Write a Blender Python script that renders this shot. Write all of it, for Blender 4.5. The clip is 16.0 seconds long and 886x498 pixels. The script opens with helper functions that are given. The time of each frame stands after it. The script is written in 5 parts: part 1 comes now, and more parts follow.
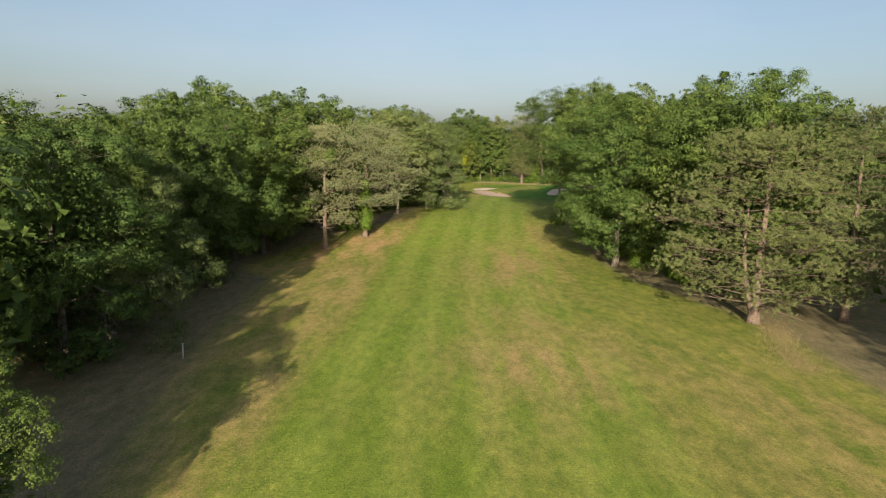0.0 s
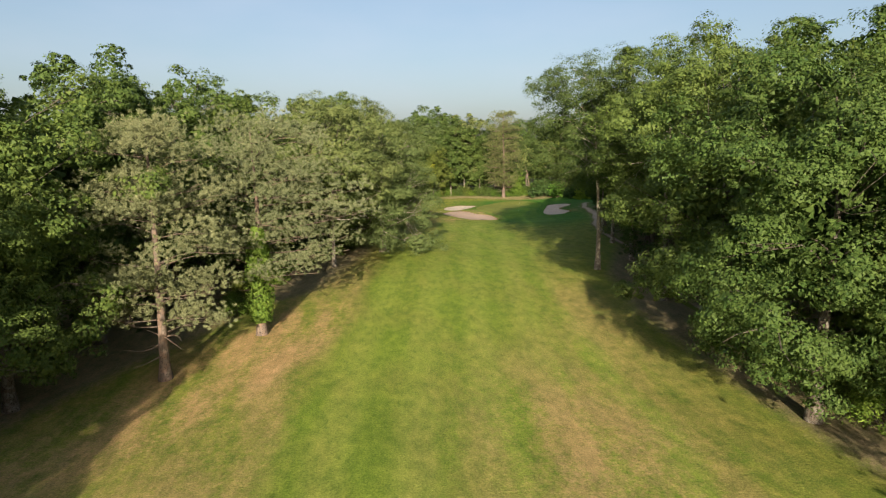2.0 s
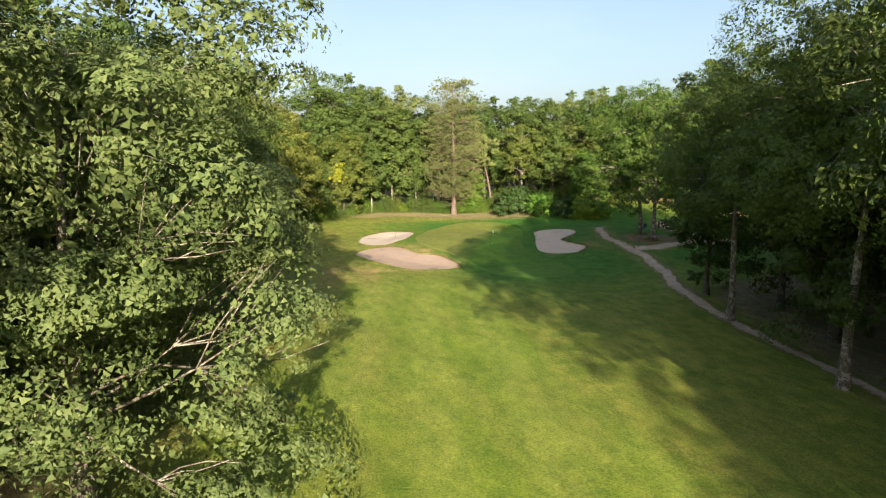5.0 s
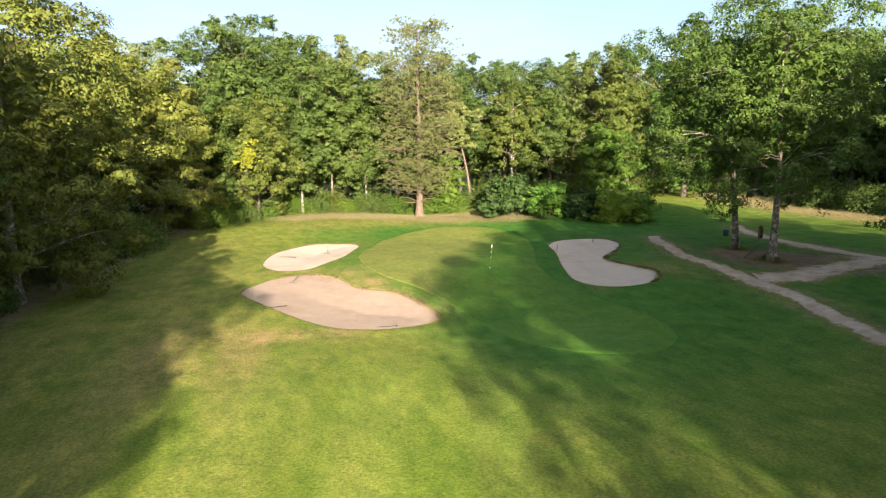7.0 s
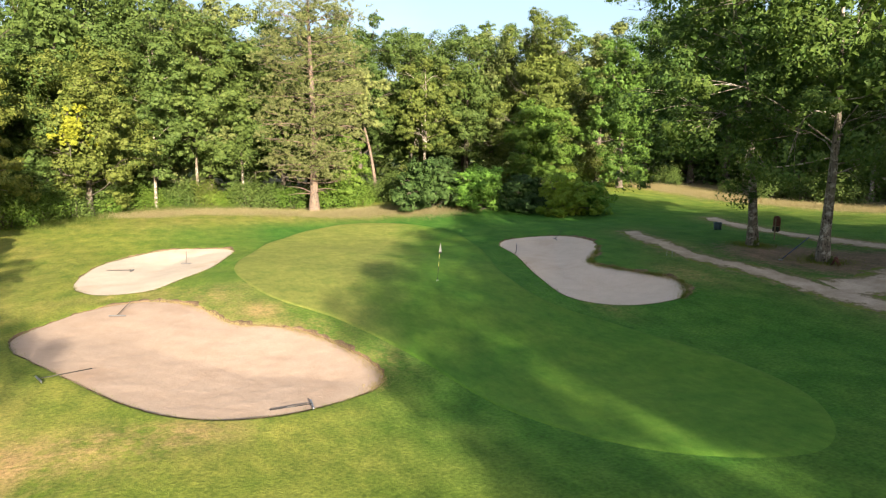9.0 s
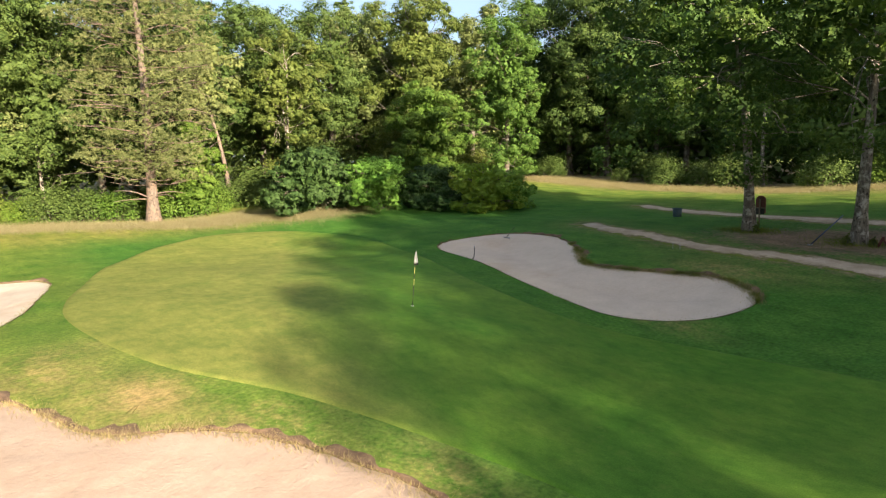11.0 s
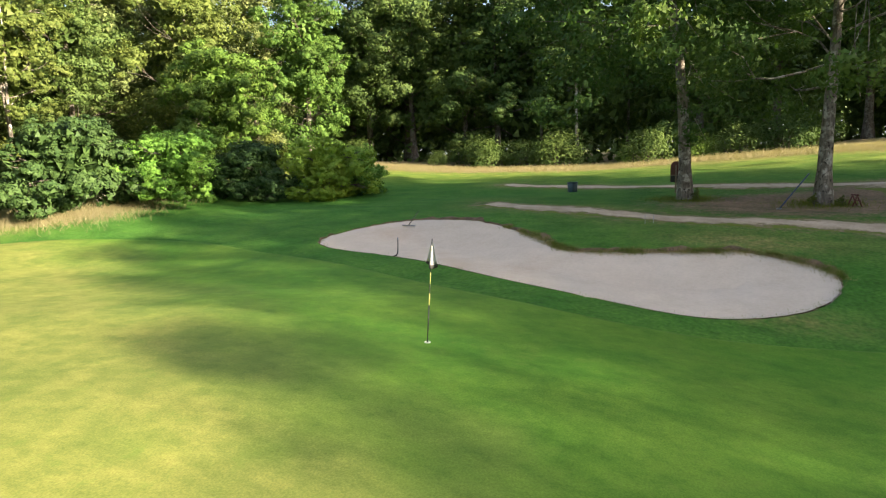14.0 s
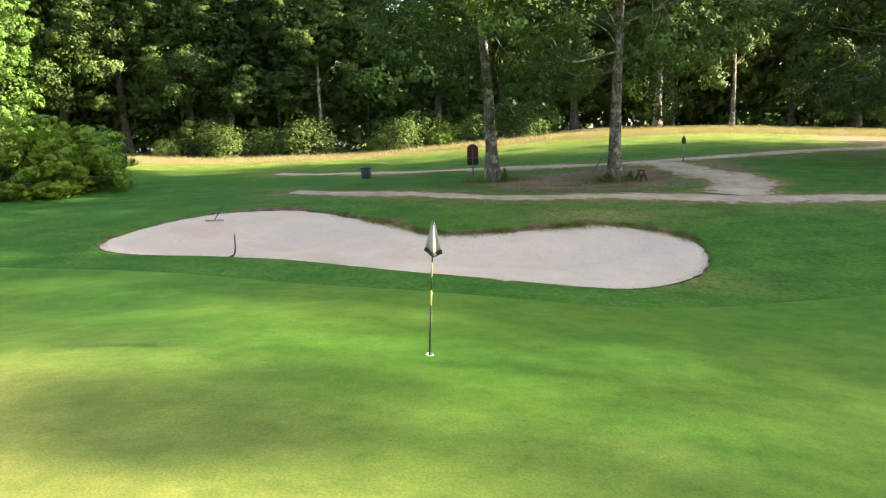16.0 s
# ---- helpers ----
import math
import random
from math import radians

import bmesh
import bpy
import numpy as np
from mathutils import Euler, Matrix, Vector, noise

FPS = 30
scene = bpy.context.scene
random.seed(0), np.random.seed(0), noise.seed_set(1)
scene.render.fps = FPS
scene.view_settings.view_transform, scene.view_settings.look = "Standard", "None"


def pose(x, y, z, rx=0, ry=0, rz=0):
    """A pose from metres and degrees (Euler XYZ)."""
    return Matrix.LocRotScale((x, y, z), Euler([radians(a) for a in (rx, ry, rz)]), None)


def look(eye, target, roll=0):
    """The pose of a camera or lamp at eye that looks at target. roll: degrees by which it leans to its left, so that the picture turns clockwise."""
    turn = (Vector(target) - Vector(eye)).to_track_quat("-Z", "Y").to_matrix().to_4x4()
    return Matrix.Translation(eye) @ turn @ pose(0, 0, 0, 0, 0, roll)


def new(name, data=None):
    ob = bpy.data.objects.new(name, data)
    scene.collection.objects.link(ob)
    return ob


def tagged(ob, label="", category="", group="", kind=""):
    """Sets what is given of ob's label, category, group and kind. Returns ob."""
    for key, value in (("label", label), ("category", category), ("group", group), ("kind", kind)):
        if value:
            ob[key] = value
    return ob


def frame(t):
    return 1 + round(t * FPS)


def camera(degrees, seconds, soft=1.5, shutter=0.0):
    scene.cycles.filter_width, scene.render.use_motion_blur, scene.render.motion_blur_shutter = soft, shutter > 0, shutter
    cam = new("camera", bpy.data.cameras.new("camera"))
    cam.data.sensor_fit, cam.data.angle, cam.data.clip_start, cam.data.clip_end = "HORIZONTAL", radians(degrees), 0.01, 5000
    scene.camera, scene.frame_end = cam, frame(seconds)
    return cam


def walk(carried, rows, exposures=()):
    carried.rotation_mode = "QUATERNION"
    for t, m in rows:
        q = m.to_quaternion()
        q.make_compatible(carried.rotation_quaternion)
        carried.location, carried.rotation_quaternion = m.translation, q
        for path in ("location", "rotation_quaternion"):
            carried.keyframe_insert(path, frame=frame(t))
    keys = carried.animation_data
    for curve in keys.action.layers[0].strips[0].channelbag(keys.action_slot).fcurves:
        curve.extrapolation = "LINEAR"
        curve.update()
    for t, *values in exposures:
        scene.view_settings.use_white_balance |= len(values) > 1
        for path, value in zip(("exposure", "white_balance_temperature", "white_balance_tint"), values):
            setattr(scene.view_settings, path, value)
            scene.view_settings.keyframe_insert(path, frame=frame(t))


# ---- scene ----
cam = camera(70.3, 16.0, soft=1.2)
PATH = [
    (0, (-0.089, 4.84, 13.937), (-0.065, 6.814, 13.619), 1.3),
    (0.5, (-0.283, 18.612, 14.032), (-0.251, 20.587, 13.718), 0.7),
    (1, (-0.441, 32.251, 14.164), (-0.389, 34.227, 13.858), 0.4),
    (1.5, (-0.412, 45.629, 14.287), (-0.321, 47.604, 13.984), 0.0),
    (2, (-0.031, 58.86, 14.377), (0.113, 60.832, 14.077), -0.4),
    (2.5, (0.439, 72.176, 14.368), (0.626, 74.145, 14.069), -0.8),
    (3, (1.16, 85.159, 14.318), (1.388, 87.124, 14.022), -0.7),
    (3.5, (2.129, 97.467, 14.112), (2.398, 99.427, 13.814), -0.7),
    (4, (3.313, 109.177, 13.786), (3.625, 111.129, 13.481), -0.8),
    (4.5, (4.894, 119.962, 13.446), (5.248, 121.907, 13.144), -0.5),
    (6.8, (13.12, 164.445, 9.563), (13.603, 166.362, 9.265), 0.1),
    (7, (13.818, 167.582, 9.427), (14.324, 169.493, 9.126), 0.0),
    (7.5, (15.401, 173.422, 8.811), (15.985, 175.31, 8.501), -0.2),
    (8, (16.254, 177.466, 8.214), (16.923, 179.324, 7.896), 0.1),
    (10.3, (15.815, 194.488, 5.752), (16.954, 196.11, 5.482), -0.4),
    (10.5, (15.919, 195.784, 5.66), (17.106, 197.37, 5.386), -0.7),
    (11, (16.445, 198.567, 5.309), (17.759, 200.049, 5.034), -0.8),
    (11.5, (17.063, 200.968, 4.956), (18.469, 202.363, 4.677), -0.9),
    (12, (17.697, 203.266, 4.647), (19.172, 204.588, 4.365), -1.1),
    (12.5, (18.261, 205.421, 4.448), (19.798, 206.668, 4.161), -1.1),
    (13, (18.694, 207.356, 4.228), (20.305, 208.507, 3.944), -1.5),
    (13.5, (19.173, 209.177, 4.021), (20.875, 210.186, 3.73), -1.7),
    (14, (19.615, 210.82, 3.813), (21.402, 211.668, 3.517), -1.9),
    (14.5, (20.069, 212.349, 3.572), (21.932, 213.011, 3.271), -2.0),
    (15, (20.385, 213.778, 3.463), (22.309, 214.22, 3.148), -2.0),
    (15.5, (20.832, 215.155, 3.35), (22.794, 215.37, 3.024), -2.2),
    (16, (21.379, 216.567, 3.282), (23.349, 216.514, 2.944), -2.0),
]
walk(cam, [(t, look(eye, target, roll)) for t, eye, target, roll in PATH], [(0, 1.65), (2.5, 1.8), (4.5, 2.12), (7, 2.55), (8, 2.65), (10.5, 2.52), (12, 2.8), (14, 3.12), (16, 3.65)])

# ---- light: low warm sun from behind the first view, clear sky with thin cirrus ----
SUN_EL, SUN_AZ = radians(16.5), radians(185.8)   # azimuth clockwise from +y
world = bpy.data.worlds.new("sky")
scene.world = world
world.use_nodes = True
wn, wl = world.node_tree.nodes, world.node_tree.links
sky = wn.new("ShaderNodeTexSky")
sky.sky_type, sky.sun_disc = "NISHITA", False
sky.sun_elevation, sky.sun_rotation = SUN_EL, SUN_AZ
sky.air_density, sky.dust_density, sky.ozone_density = 1.0, 3.0, 2.6
wc = wn.new("ShaderNodeTexCoord")
wm = wn.new("ShaderNodeMapping")
wm.inputs["Scale"].default_value = (1.4, 0.7, 4.0)
wnz = wn.new("ShaderNodeTexNoise")
wnz.inputs["Scale"].default_value, wnz.inputs["Detail"].default_value = 2.2, 5.0
wr = wn.new("ShaderNodeMapRange")
wr.inputs["From Min"].default_value, wr.inputs["From Max"].default_value = 0.42, 0.85
wr.inputs["To Min"].default_value, wr.inputs["To Max"].default_value = 0.16, 0.42
wx = wn.new("ShaderNodeMixRGB")
wx.inputs[2].default_value = (4.2, 4.5, 5.3, 1)
wl.new(wc.outputs["Generated"], wm.inputs[0])
wl.new(wm.outputs[0], wnz.inputs["Vector"])
wl.new(wnz.outputs["Fac"], wr.inputs["Value"])
wl.new(wr.outputs[0], wx.inputs[0])
wt = wn.new("ShaderNodeMixRGB")
wt.blend_type = "MULTIPLY"
wt.inputs[0].default_value = 1.0
wt.inputs[2].default_value = (1.07, 1.0, 0.93, 1)
wl.new(sky.outputs[0], wt.inputs[1])
wl.new(wt.outputs[0], wx.inputs[1])
bgn = wn["Background"]
wl.new(wx.outputs[0], bgn.inputs["Color"])
bgn.inputs["Strength"].default_value = 0.051
sun = new("sun", bpy.data.lights.new("sun", "SUN"))
sun.data.energy, sun.data.angle, sun.data.color = 3.1, radians(0.5), (1.0, 0.85, 0.66)
sun_from = Vector((math.sin(SUN_AZ) * math.cos(SUN_EL), math.cos(SUN_AZ) * math.cos(SUN_EL), math.sin(SUN_EL)))
sun.matrix_world = look(sun_from * 300, (0, 0, 0))

# ---- materials ----
def material(name):
    m = bpy.data.materials.new(name)
    m.use_nodes = True
    n, l = m.node_tree.nodes, m.node_tree.links
    return m, n, l, n["Principled BSDF"]


def noise_node(n, l, scale, detail=3.0, vec=None, rough=0.55):
    t = n.new("ShaderNodeTexNoise")
    t.inputs["Scale"].default_value, t.inputs["Detail"].default_value, t.inputs["Roughness"].default_value = scale, detail, rough
    if vec is not None:
        l.new(vec, t.inputs["Vector"])
    return t.outputs["Fac"]


def ramp(n, l, fac, lo, hi, to0=0.0, to1=1.0):
    r = n.new("ShaderNodeMapRange")
    r.inputs["From Min"].default_value, r.inputs["From Max"].default_value = lo, hi
    r.inputs["To Min"].default_value, r.inputs["To Max"].default_value = to0, to1
    l.new(fac, r.inputs["Value"])
    return r.outputs[0]


def mix(n, l, fac, a, b, mode="MIX"):
    x = n.new("ShaderNodeMixRGB")
    x.blend_type = mode
    for i, v in enumerate((fac, a, b)):
        if isinstance(v, (int, float)):
            x.inputs[i].default_value = v
        elif isinstance(v, tuple):
            x.inputs[i].default_value = (*v, 1)
        else:
            l.new(v, x.inputs[i])
    return x.outputs[0]


def calc(n, l, op, a, b=0.0):
    x = n.new("ShaderNodeMath")
    x.operation = op
    for i, v in enumerate((a, b)):
        if isinstance(v, (int, float)):
            x.inputs[i].default_value = v
        else:
            l.new(v, x.inputs[i])
    return x.outputs[0]


def bump(n, l, p, height, strength, dist):
    b = n.new("ShaderNodeBump")
    b.inputs["Strength"].default_value, b.inputs["Distance"].default_value = strength, dist
    l.new(height, b.inputs["Height"])
    l.new(b.outputs[0], p.inputs["Normal"])


def position(n):
    return n.new("ShaderNodeNewGeometry").outputs["Position"]


def attribute(n, name):
    a = n.new("ShaderNodeAttribute")
    a.attribute_name = name
    return a.outputs["Fac"]


def stretched(n, l, vec, sx, sy, sz):
    m = n.new("ShaderNodeMapping")
    m.inputs["Scale"].default_value = (sx, sy, sz)
    l.new(vec, m.inputs[0])
    return m.outputs[0]


def turf_material():
    m, n, l, p = material("turf")
    pos = position(n)
    big, mid, fine = noise_node(n, l, 0.09, 4, pos), noise_node(n, l, 0.55, 4, pos), noise_node(n, l, 9.0, 4, pos)
    along = noise_node(n, l, 0.35, 4, stretched(n, l, pos, 1.0, 0.22, 1.0))
    tuft = noise_node(n, l, 2.6, 5, pos, 0.7)
    fair, dry, dirt, litter, shade_turf = (attribute(n, k) for k in ("fair", "dry", "dirt", "litter", "shade_turf"))
    rough_c = mix(n, l, ramp(n, l, mid, 0.3, 0.7), (0.115, 0.175, 0.022), (0.220, 0.238, 0.044))
    stripe = calc(n, l, "SINE", calc(n, l, "MULTIPLY", attribute(n, "across"), 1.25))
    fair_c = mix(n, l, ramp(n, l, stripe, -0.5, 0.5), (0.150, 0.218, 0.026), (0.190, 0.252, 0.038))
    fair_c = mix(n, l, ramp(n, l, along, 0.45, 0.75, 0, 0.55), fair_c, (0.255, 0.265, 0.058))
    c = mix(n, l, fair, rough_c, fair_c)
    # deeper green turf, with the woods' shade put into its colour
    c = mix(n, l, shade_turf, c, mix(n, l, ramp(n, l, mid, 0.3, 0.7), (0.038, 0.128, 0.015), (0.068, 0.162, 0.022)))
    worn = calc(n, l, "MULTIPLY", dry, ramp(n, l, calc(n, l, "ADD", calc(n, l, "MULTIPLY", tuft, 0.45), calc(n, l, "MULTIPLY", along, 0.6)), 0.42, 0.59))
    c = mix(n, l, worn, c, mix(n, l, mid, (0.33, 0.225, 0.092), (0.44, 0.305, 0.148)))
    c = mix(n, l, calc(n, l, "MULTIPLY", calc(n, l, "MULTIPLY", ramp(n, l, big, 0.5, 0.75), 0.35), calc(n, l, "SUBTRACT", 1.0, shade_turf)), c, (0.22, 0.21, 0.05))
    leafy = mix(n, l, tuft, (0.13, 0.115, 0.062), (0.27, 0.225, 0.125))
    c = mix(n, l, ramp(n, l, calc(n, l, "ADD", litter, calc(n, l, "MULTIPLY", calc(n, l, "SUBTRACT", tuft, 0.5), 0.7)), 0.35, 0.75), c, leafy)
    soil = mix(n, l, tuft, (0.125, 0.088, 0.052), (0.27, 0.195, 0.13))
    c = mix(n, l, ramp(n, l, calc(n, l, "ADD", dirt, calc(n, l, "MULTIPLY", calc(n, l, "SUBTRACT", tuft, 0.5), 0.9)), 0.35, 0.7), c, soil)
    streak = noise_node(n, l, 1.1, 5, stretched(n, l, pos, 1.2, 0.55, 1.0), 0.68)
    c = mix(n, l, 1.0, c, mix(n, l, ramp(n, l, streak, 0.3, 0.7), (0.66, 0.76, 0.66), (1.36, 1.25, 1.30)), "MULTIPLY")
    c = mix(n, l, 1.0, c, mix(n, l, ramp(n, l, fine, 0.25, 0.75), (0.55, 0.62, 0.55), (1.42, 1.35, 1.40)), "MULTIPLY")
    l.new(c, p.inputs["Base Color"])
    p.inputs["Roughness"].default_value = 0.85
    p.inputs["Specular IOR Level"].default_value = 0.15
    h = calc(n, l, "ADD", noise_node(n, l, 22.0, 4, pos, 0.7), calc(n, l, "MULTIPLY", tuft, 1.6))
    bump(n, l, p, h, 0.7, 0.06)
    return m


def green_material():
    m, n, l, p = material("putting turf")
    pos = position(n)
    a, b, f = noise_node(n, l, 0.28, 4, stretched(n, l, pos, 1, 0.6, 1)), noise_node(n, l, 1.3, 4, pos), noise_node(n, l, 30.0, 3, pos)
    c = mix(n, l, ramp(n, l, a, 0.35, 0.68), (0.058, 0.154, 0.012), (0.098, 0.182, 0.018))
    c = mix(n, l, ramp(n, l, b, 0.52, 0.8, 0, 0.55), c, (0.104, 0.176, 0.022))
    sep = n.new("ShaderNodeSeparateXYZ")
    l.new(pos, sep.inputs[0])
    # yellow of the sunlit side mixed into the turf colour, up to the shadow line
    slant = calc(n, l, "SUBTRACT", sep.outputs[0], calc(n, l, "MULTIPLY", calc(n, l, "SUBTRACT", sep.outputs[1], 222.0), 0.5))
    sun_yellow = ramp(n, l, calc(n, l, "ADD", slant, calc(n, l, "MULTIPLY", a, 9.0)), 37.0, 32.5, 0.0, 0.9)
    c = mix(n, l, sun_yellow, c, (0.184, 0.196, 0.044))
    south = ramp(n, l, calc(n, l, "ADD", sep.outputs[1], calc(n, l, "MULTIPLY", a, 8.0)), 210.0, 202.0, 0.0, 1.0)
    c = mix(n, l, south, c, mix(n, l, b, (0.056, 0.152, 0.015), (0.096, 0.184, 0.021)))
    g = noise_node(n, l, 3.2, 5, stretched(n, l, pos, 1.0, 0.55, 1.0), 0.7)
    c = mix(n, l, 1.0, c, mix(n, l, ramp(n, l, g, 0.3, 0.7), (0.76, 0.82, 0.74), (1.26, 1.18, 1.24)), "MULTIPLY")
    c = mix(n, l, 1.0, c, mix(n, l, ramp(n, l, noise_node(n, l, 0.7, 4, pos, 0.6), 0.35, 0.65), (0.80, 0.88, 0.8), (1.16, 1.10, 1.14)), "MULTIPLY")
    c = mix(n, l, 1.0, c, mix(n, l, ramp(n, l, f, 0.25, 0.75), (0.74, 0.78, 0.74), (1.22, 1.2, 1.22)), "MULTIPLY")
    c = mix(n, l, calc(n, l, "MULTIPLY", ramp(n, l, noise_node(n, l, 1.9, 5, pos, 0.75), 0.56, 0.72), 0.5), c, (0.114, 0.178, 0.026))
    l.new(c, p.inputs["Base Color"])
    p.inputs["Roughness"].default_value = 0.8
    p.inputs["Specular IOR Level"].default_value = 0.2
    bump(n, l, p, f, 0.35, 0.012)
    return m


def earth_material(name, a, b, scale=2.0, bumpy=0.5, dist=0.03, extra=None):
    m, n, l, p = material(name)
    pos = position(n)
    k, f = noise_node(n, l, scale, 5, pos, 0.65), noise_node(n, l, scale * 11, 4, pos, 0.7)
    c = mix(n, l, ramp(n, l, k, 0.3, 0.7), a, b)
    if extra:
        c = mix(n, l, ramp(n, l, noise_node(n, l, scale * 0.3, 4, pos), 0.55, 0.75), c, extra)
    c = mix(n, l, 1.0, c, mix(n, l, f, (0.85, 0.85, 0.85), (1.15, 1.15, 1.15)), "MULTIPLY")
    l.new(c, p.inputs["Base Color"])
    p.inputs["Roughness"].default_value = 0.92
    p.inputs["Specular IOR Level"].default_value = 0.2
    bump(n, l, p, calc(n, l, "ADD", k, calc(n, l, "MULTIPLY", f, 0.5)), bumpy, dist)
    return m


def path_material():
    """Dust in the middle, turning to soil and grass colours towards the edges and over the southern stretch."""
    m, n, l, p = material("path dust")
    pos = position(n)
    k, f, t = noise_node(n, l, 0.9, 5, pos, 0.65), noise_node(n, l, 14.0, 4, pos, 0.7), noise_node(n, l, 2.6, 5, pos, 0.7)
    c = mix(n, l, ramp(n, l, k, 0.35, 0.65), (0.37, 0.285, 0.20), (0.55, 0.44, 0.33))
    e = calc(n, l, "ADD", attribute(n, "edge"), calc(n, l, "MULTIPLY", calc(n, l, "SUBTRACT", calc(n, l, "ADD", calc(n, l, "MULTIPLY", t, 0.5), calc(n, l, "MULTIPLY", k, 0.5)), 0.5), 2.3))
    c = mix(n, l, ramp(n, l, e, 0.42, 0.62), c, mix(n, l, t, (0.16, 0.12, 0.07), (0.26, 0.20, 0.12)))
    c = mix(n, l, ramp(n, l, e, 0.62, 0.8), c, mix(n, l, t, (0.095, 0.145, 0.018), (0.170, 0.190, 0.034)))
    c = mix(n, l, 1.0, c, mix(n, l, f, (0.7, 0.7, 0.7), (1.25, 1.25, 1.25)), "MULTIPLY")
    l.new(c, p.inputs["Base Color"])
    p.inputs["Roughness"].default_value = 0.92
    p.inputs["Specular IOR Level"].default_value = 0.15
    bump(n, l, p, calc(n, l, "ADD", t, calc(n, l, "MULTIPLY", f, 0.4)), 0.6, 0.05)
    return m


def leaf_material(name, a, b, accent=None, glow=0.17):
    """Leaves that vary one by one and tree by tree, with light shining through."""
    m, n, l, p = material(name)
    isl = n.new("ShaderNodeNewGeometry").outputs["Random Per Island"]
    obr = n.new("ShaderNodeObjectInfo").outputs["Random"]
    c = mix(n, l, isl, a, b)
    c = mix(n, l, calc(n, l, "MULTIPLY", ramp(n, l, noise_node(n, l, 0.45, 3, position(n)), 0.42, 0.7), 0.35), c, accent or b)
    c = mix(n, l, 1.0, c, mix(n, l, obr, (0.72, 0.80, 0.80), (1.22, 1.14, 1.08)), "MULTIPLY")
    p.inputs["Roughness"].default_value = 0.6
    p.inputs["Specular IOR Level"].default_value = 0.14
    l.new(c, p.inputs["Base Color"])
    t = n.new("ShaderNodeBsdfTranslucent")
    l.new(mix(n, l, 1.0, c, (1.1, 1.25, 0.6), "MULTIPLY"), t.inputs["Color"])
    mx = n.new("ShaderNodeMixShader")
    mx.inputs[0].default_value = glow
    l.new(p.outputs[0], mx.inputs[1])
    l.new(t.outputs[0], mx.inputs[2])
    l.new(mx.outputs[0], n["Material Output"].inputs["Surface"])
    return m


def bark_material(name, a, b, spots=None):
    m, n, l, p = material(name)
    pos = position(n)
    k = noise_node(n, l, 5.0, 5, stretched(n, l, pos, 2.0, 2.0, 0.35), 0.7)
    c = mix(n, l, ramp(n, l, k, 0.35, 0.65), a, b)
    if spots:
        c = mix(n, l, ramp(n, l, noise_node(n, l, 2.6, 5, pos, 0.65), 0.5, 0.6), c, spots)
        c = mix(n, l, ramp(n, l, noise_node(n, l, 7.0, 4, pos, 0.7), 0.56, 0.64), c, tuple(v * 0.45 for v in a))
    l.new(c, p.inputs["Base Color"])
    p.inputs["Roughness"].default_value = 0.9
    p.inputs["Specular IOR Level"].default_value = 0.15
    bump(n, l, p, k, 0.8, 0.05)
    return m


def plain_material(name, col, rough=0.5, metal=0.0, var=0.25):
    m, n, l, p = material(name)
    k = noise_node(n, l, 9.0, 4, position(n))
    l.new(mix(n, l, k, tuple(v * (1 - var) for v in col), tuple(min(1, v * (1 + var)) for v in col)), p.inputs["Base Color"])
    p.inputs["Roughness"].default_value, p.inputs["Metallic"].default_value = rough, metal
    return m


TURF, GREEN = turf_material(), green_material()
SAND = earth_material("bunker sand", (0.50, 0.42, 0.33), (0.58, 0.49, 0.395), 0.9, 0.9, 0.07, (0.46, 0.36, 0.27))
PINKSAND = earth_material("pinkish bunker sand", (0.345, 0.258, 0.195), (0.40, 0.308, 0.24), 0.9, 0.7, 0.05, (0.30, 0.21, 0.15))
SOIL = earth_material("bunker soil", (0.07, 0.046, 0.03), (0.22, 0.15, 0.095), 3.0, 0.8, 0.05)
PATHDUST = path_material()
OAKLEAF = leaf_material("oak leaf", (0.048, 0.090, 0.020), (0.116, 0.164, 0.038), (0.150, 0.186, 0.046))
DEEPLEAF = leaf_material("deep green leaf", (0.048, 0.088, 0.022), (0.108, 0.156, 0.038), (0.13, 0.175, 0.046))
PARKLEAF = leaf_material("park leaf", (0.044, 0.092, 0.019), (0.098, 0.152, 0.031), (0.115, 0.16, 0.034), 0.22)
GOLDLEAF = leaf_material("golden hornbeam leaf", (0.080, 0.118, 0.024), (0.165, 0.192, 0.044), (0.20, 0.20, 0.048))
LIMELEAF = leaf_material("lime green leaf", (0.070, 0.106, 0.021), (0.142, 0.168, 0.038), (0.17, 0.18, 0.042))
YELLOWLEAF = leaf_material("yellowing leaf", (0.150, 0.190, 0.022), (0.330, 0.340, 0.036), (0.40, 0.38, 0.045))
OLIVELEAF = leaf_material("olive leaf", (0.082, 0.120, 0.038), (0.176, 0.208, 0.072), (0.20, 0.22, 0.08))
PINELEAF = leaf_material("pine needles", (0.122, 0.154, 0.080), (0.240, 0.268, 0.145), (0.27, 0.285, 0.155), 0.2)
PINEWARM = leaf_material("sunlit pine needles", (0.110, 0.140, 0.050), (0.215, 0.235, 0.095), (0.25, 0.25, 0.105), 0.2)
FIRLEAF = leaf_material("dark pine needles", (0.080, 0.108, 0.042), (0.165, 0.188, 0.072), (0.18, 0.18, 0.075), 0.15)
MAPLELEAF = leaf_material("maple leaf", (0.046, 0.108, 0.020), (0.100, 0.172, 0.032), (0.115, 0.185, 0.036))
# darker copy of the oak leaf, with the crown's shade put into its colour
SHADELEAF = leaf_material("shaded leaf", (0.036, 0.066, 0.018), (0.086, 0.118, 0.032), (0.11, 0.136, 0.04), 0.12)
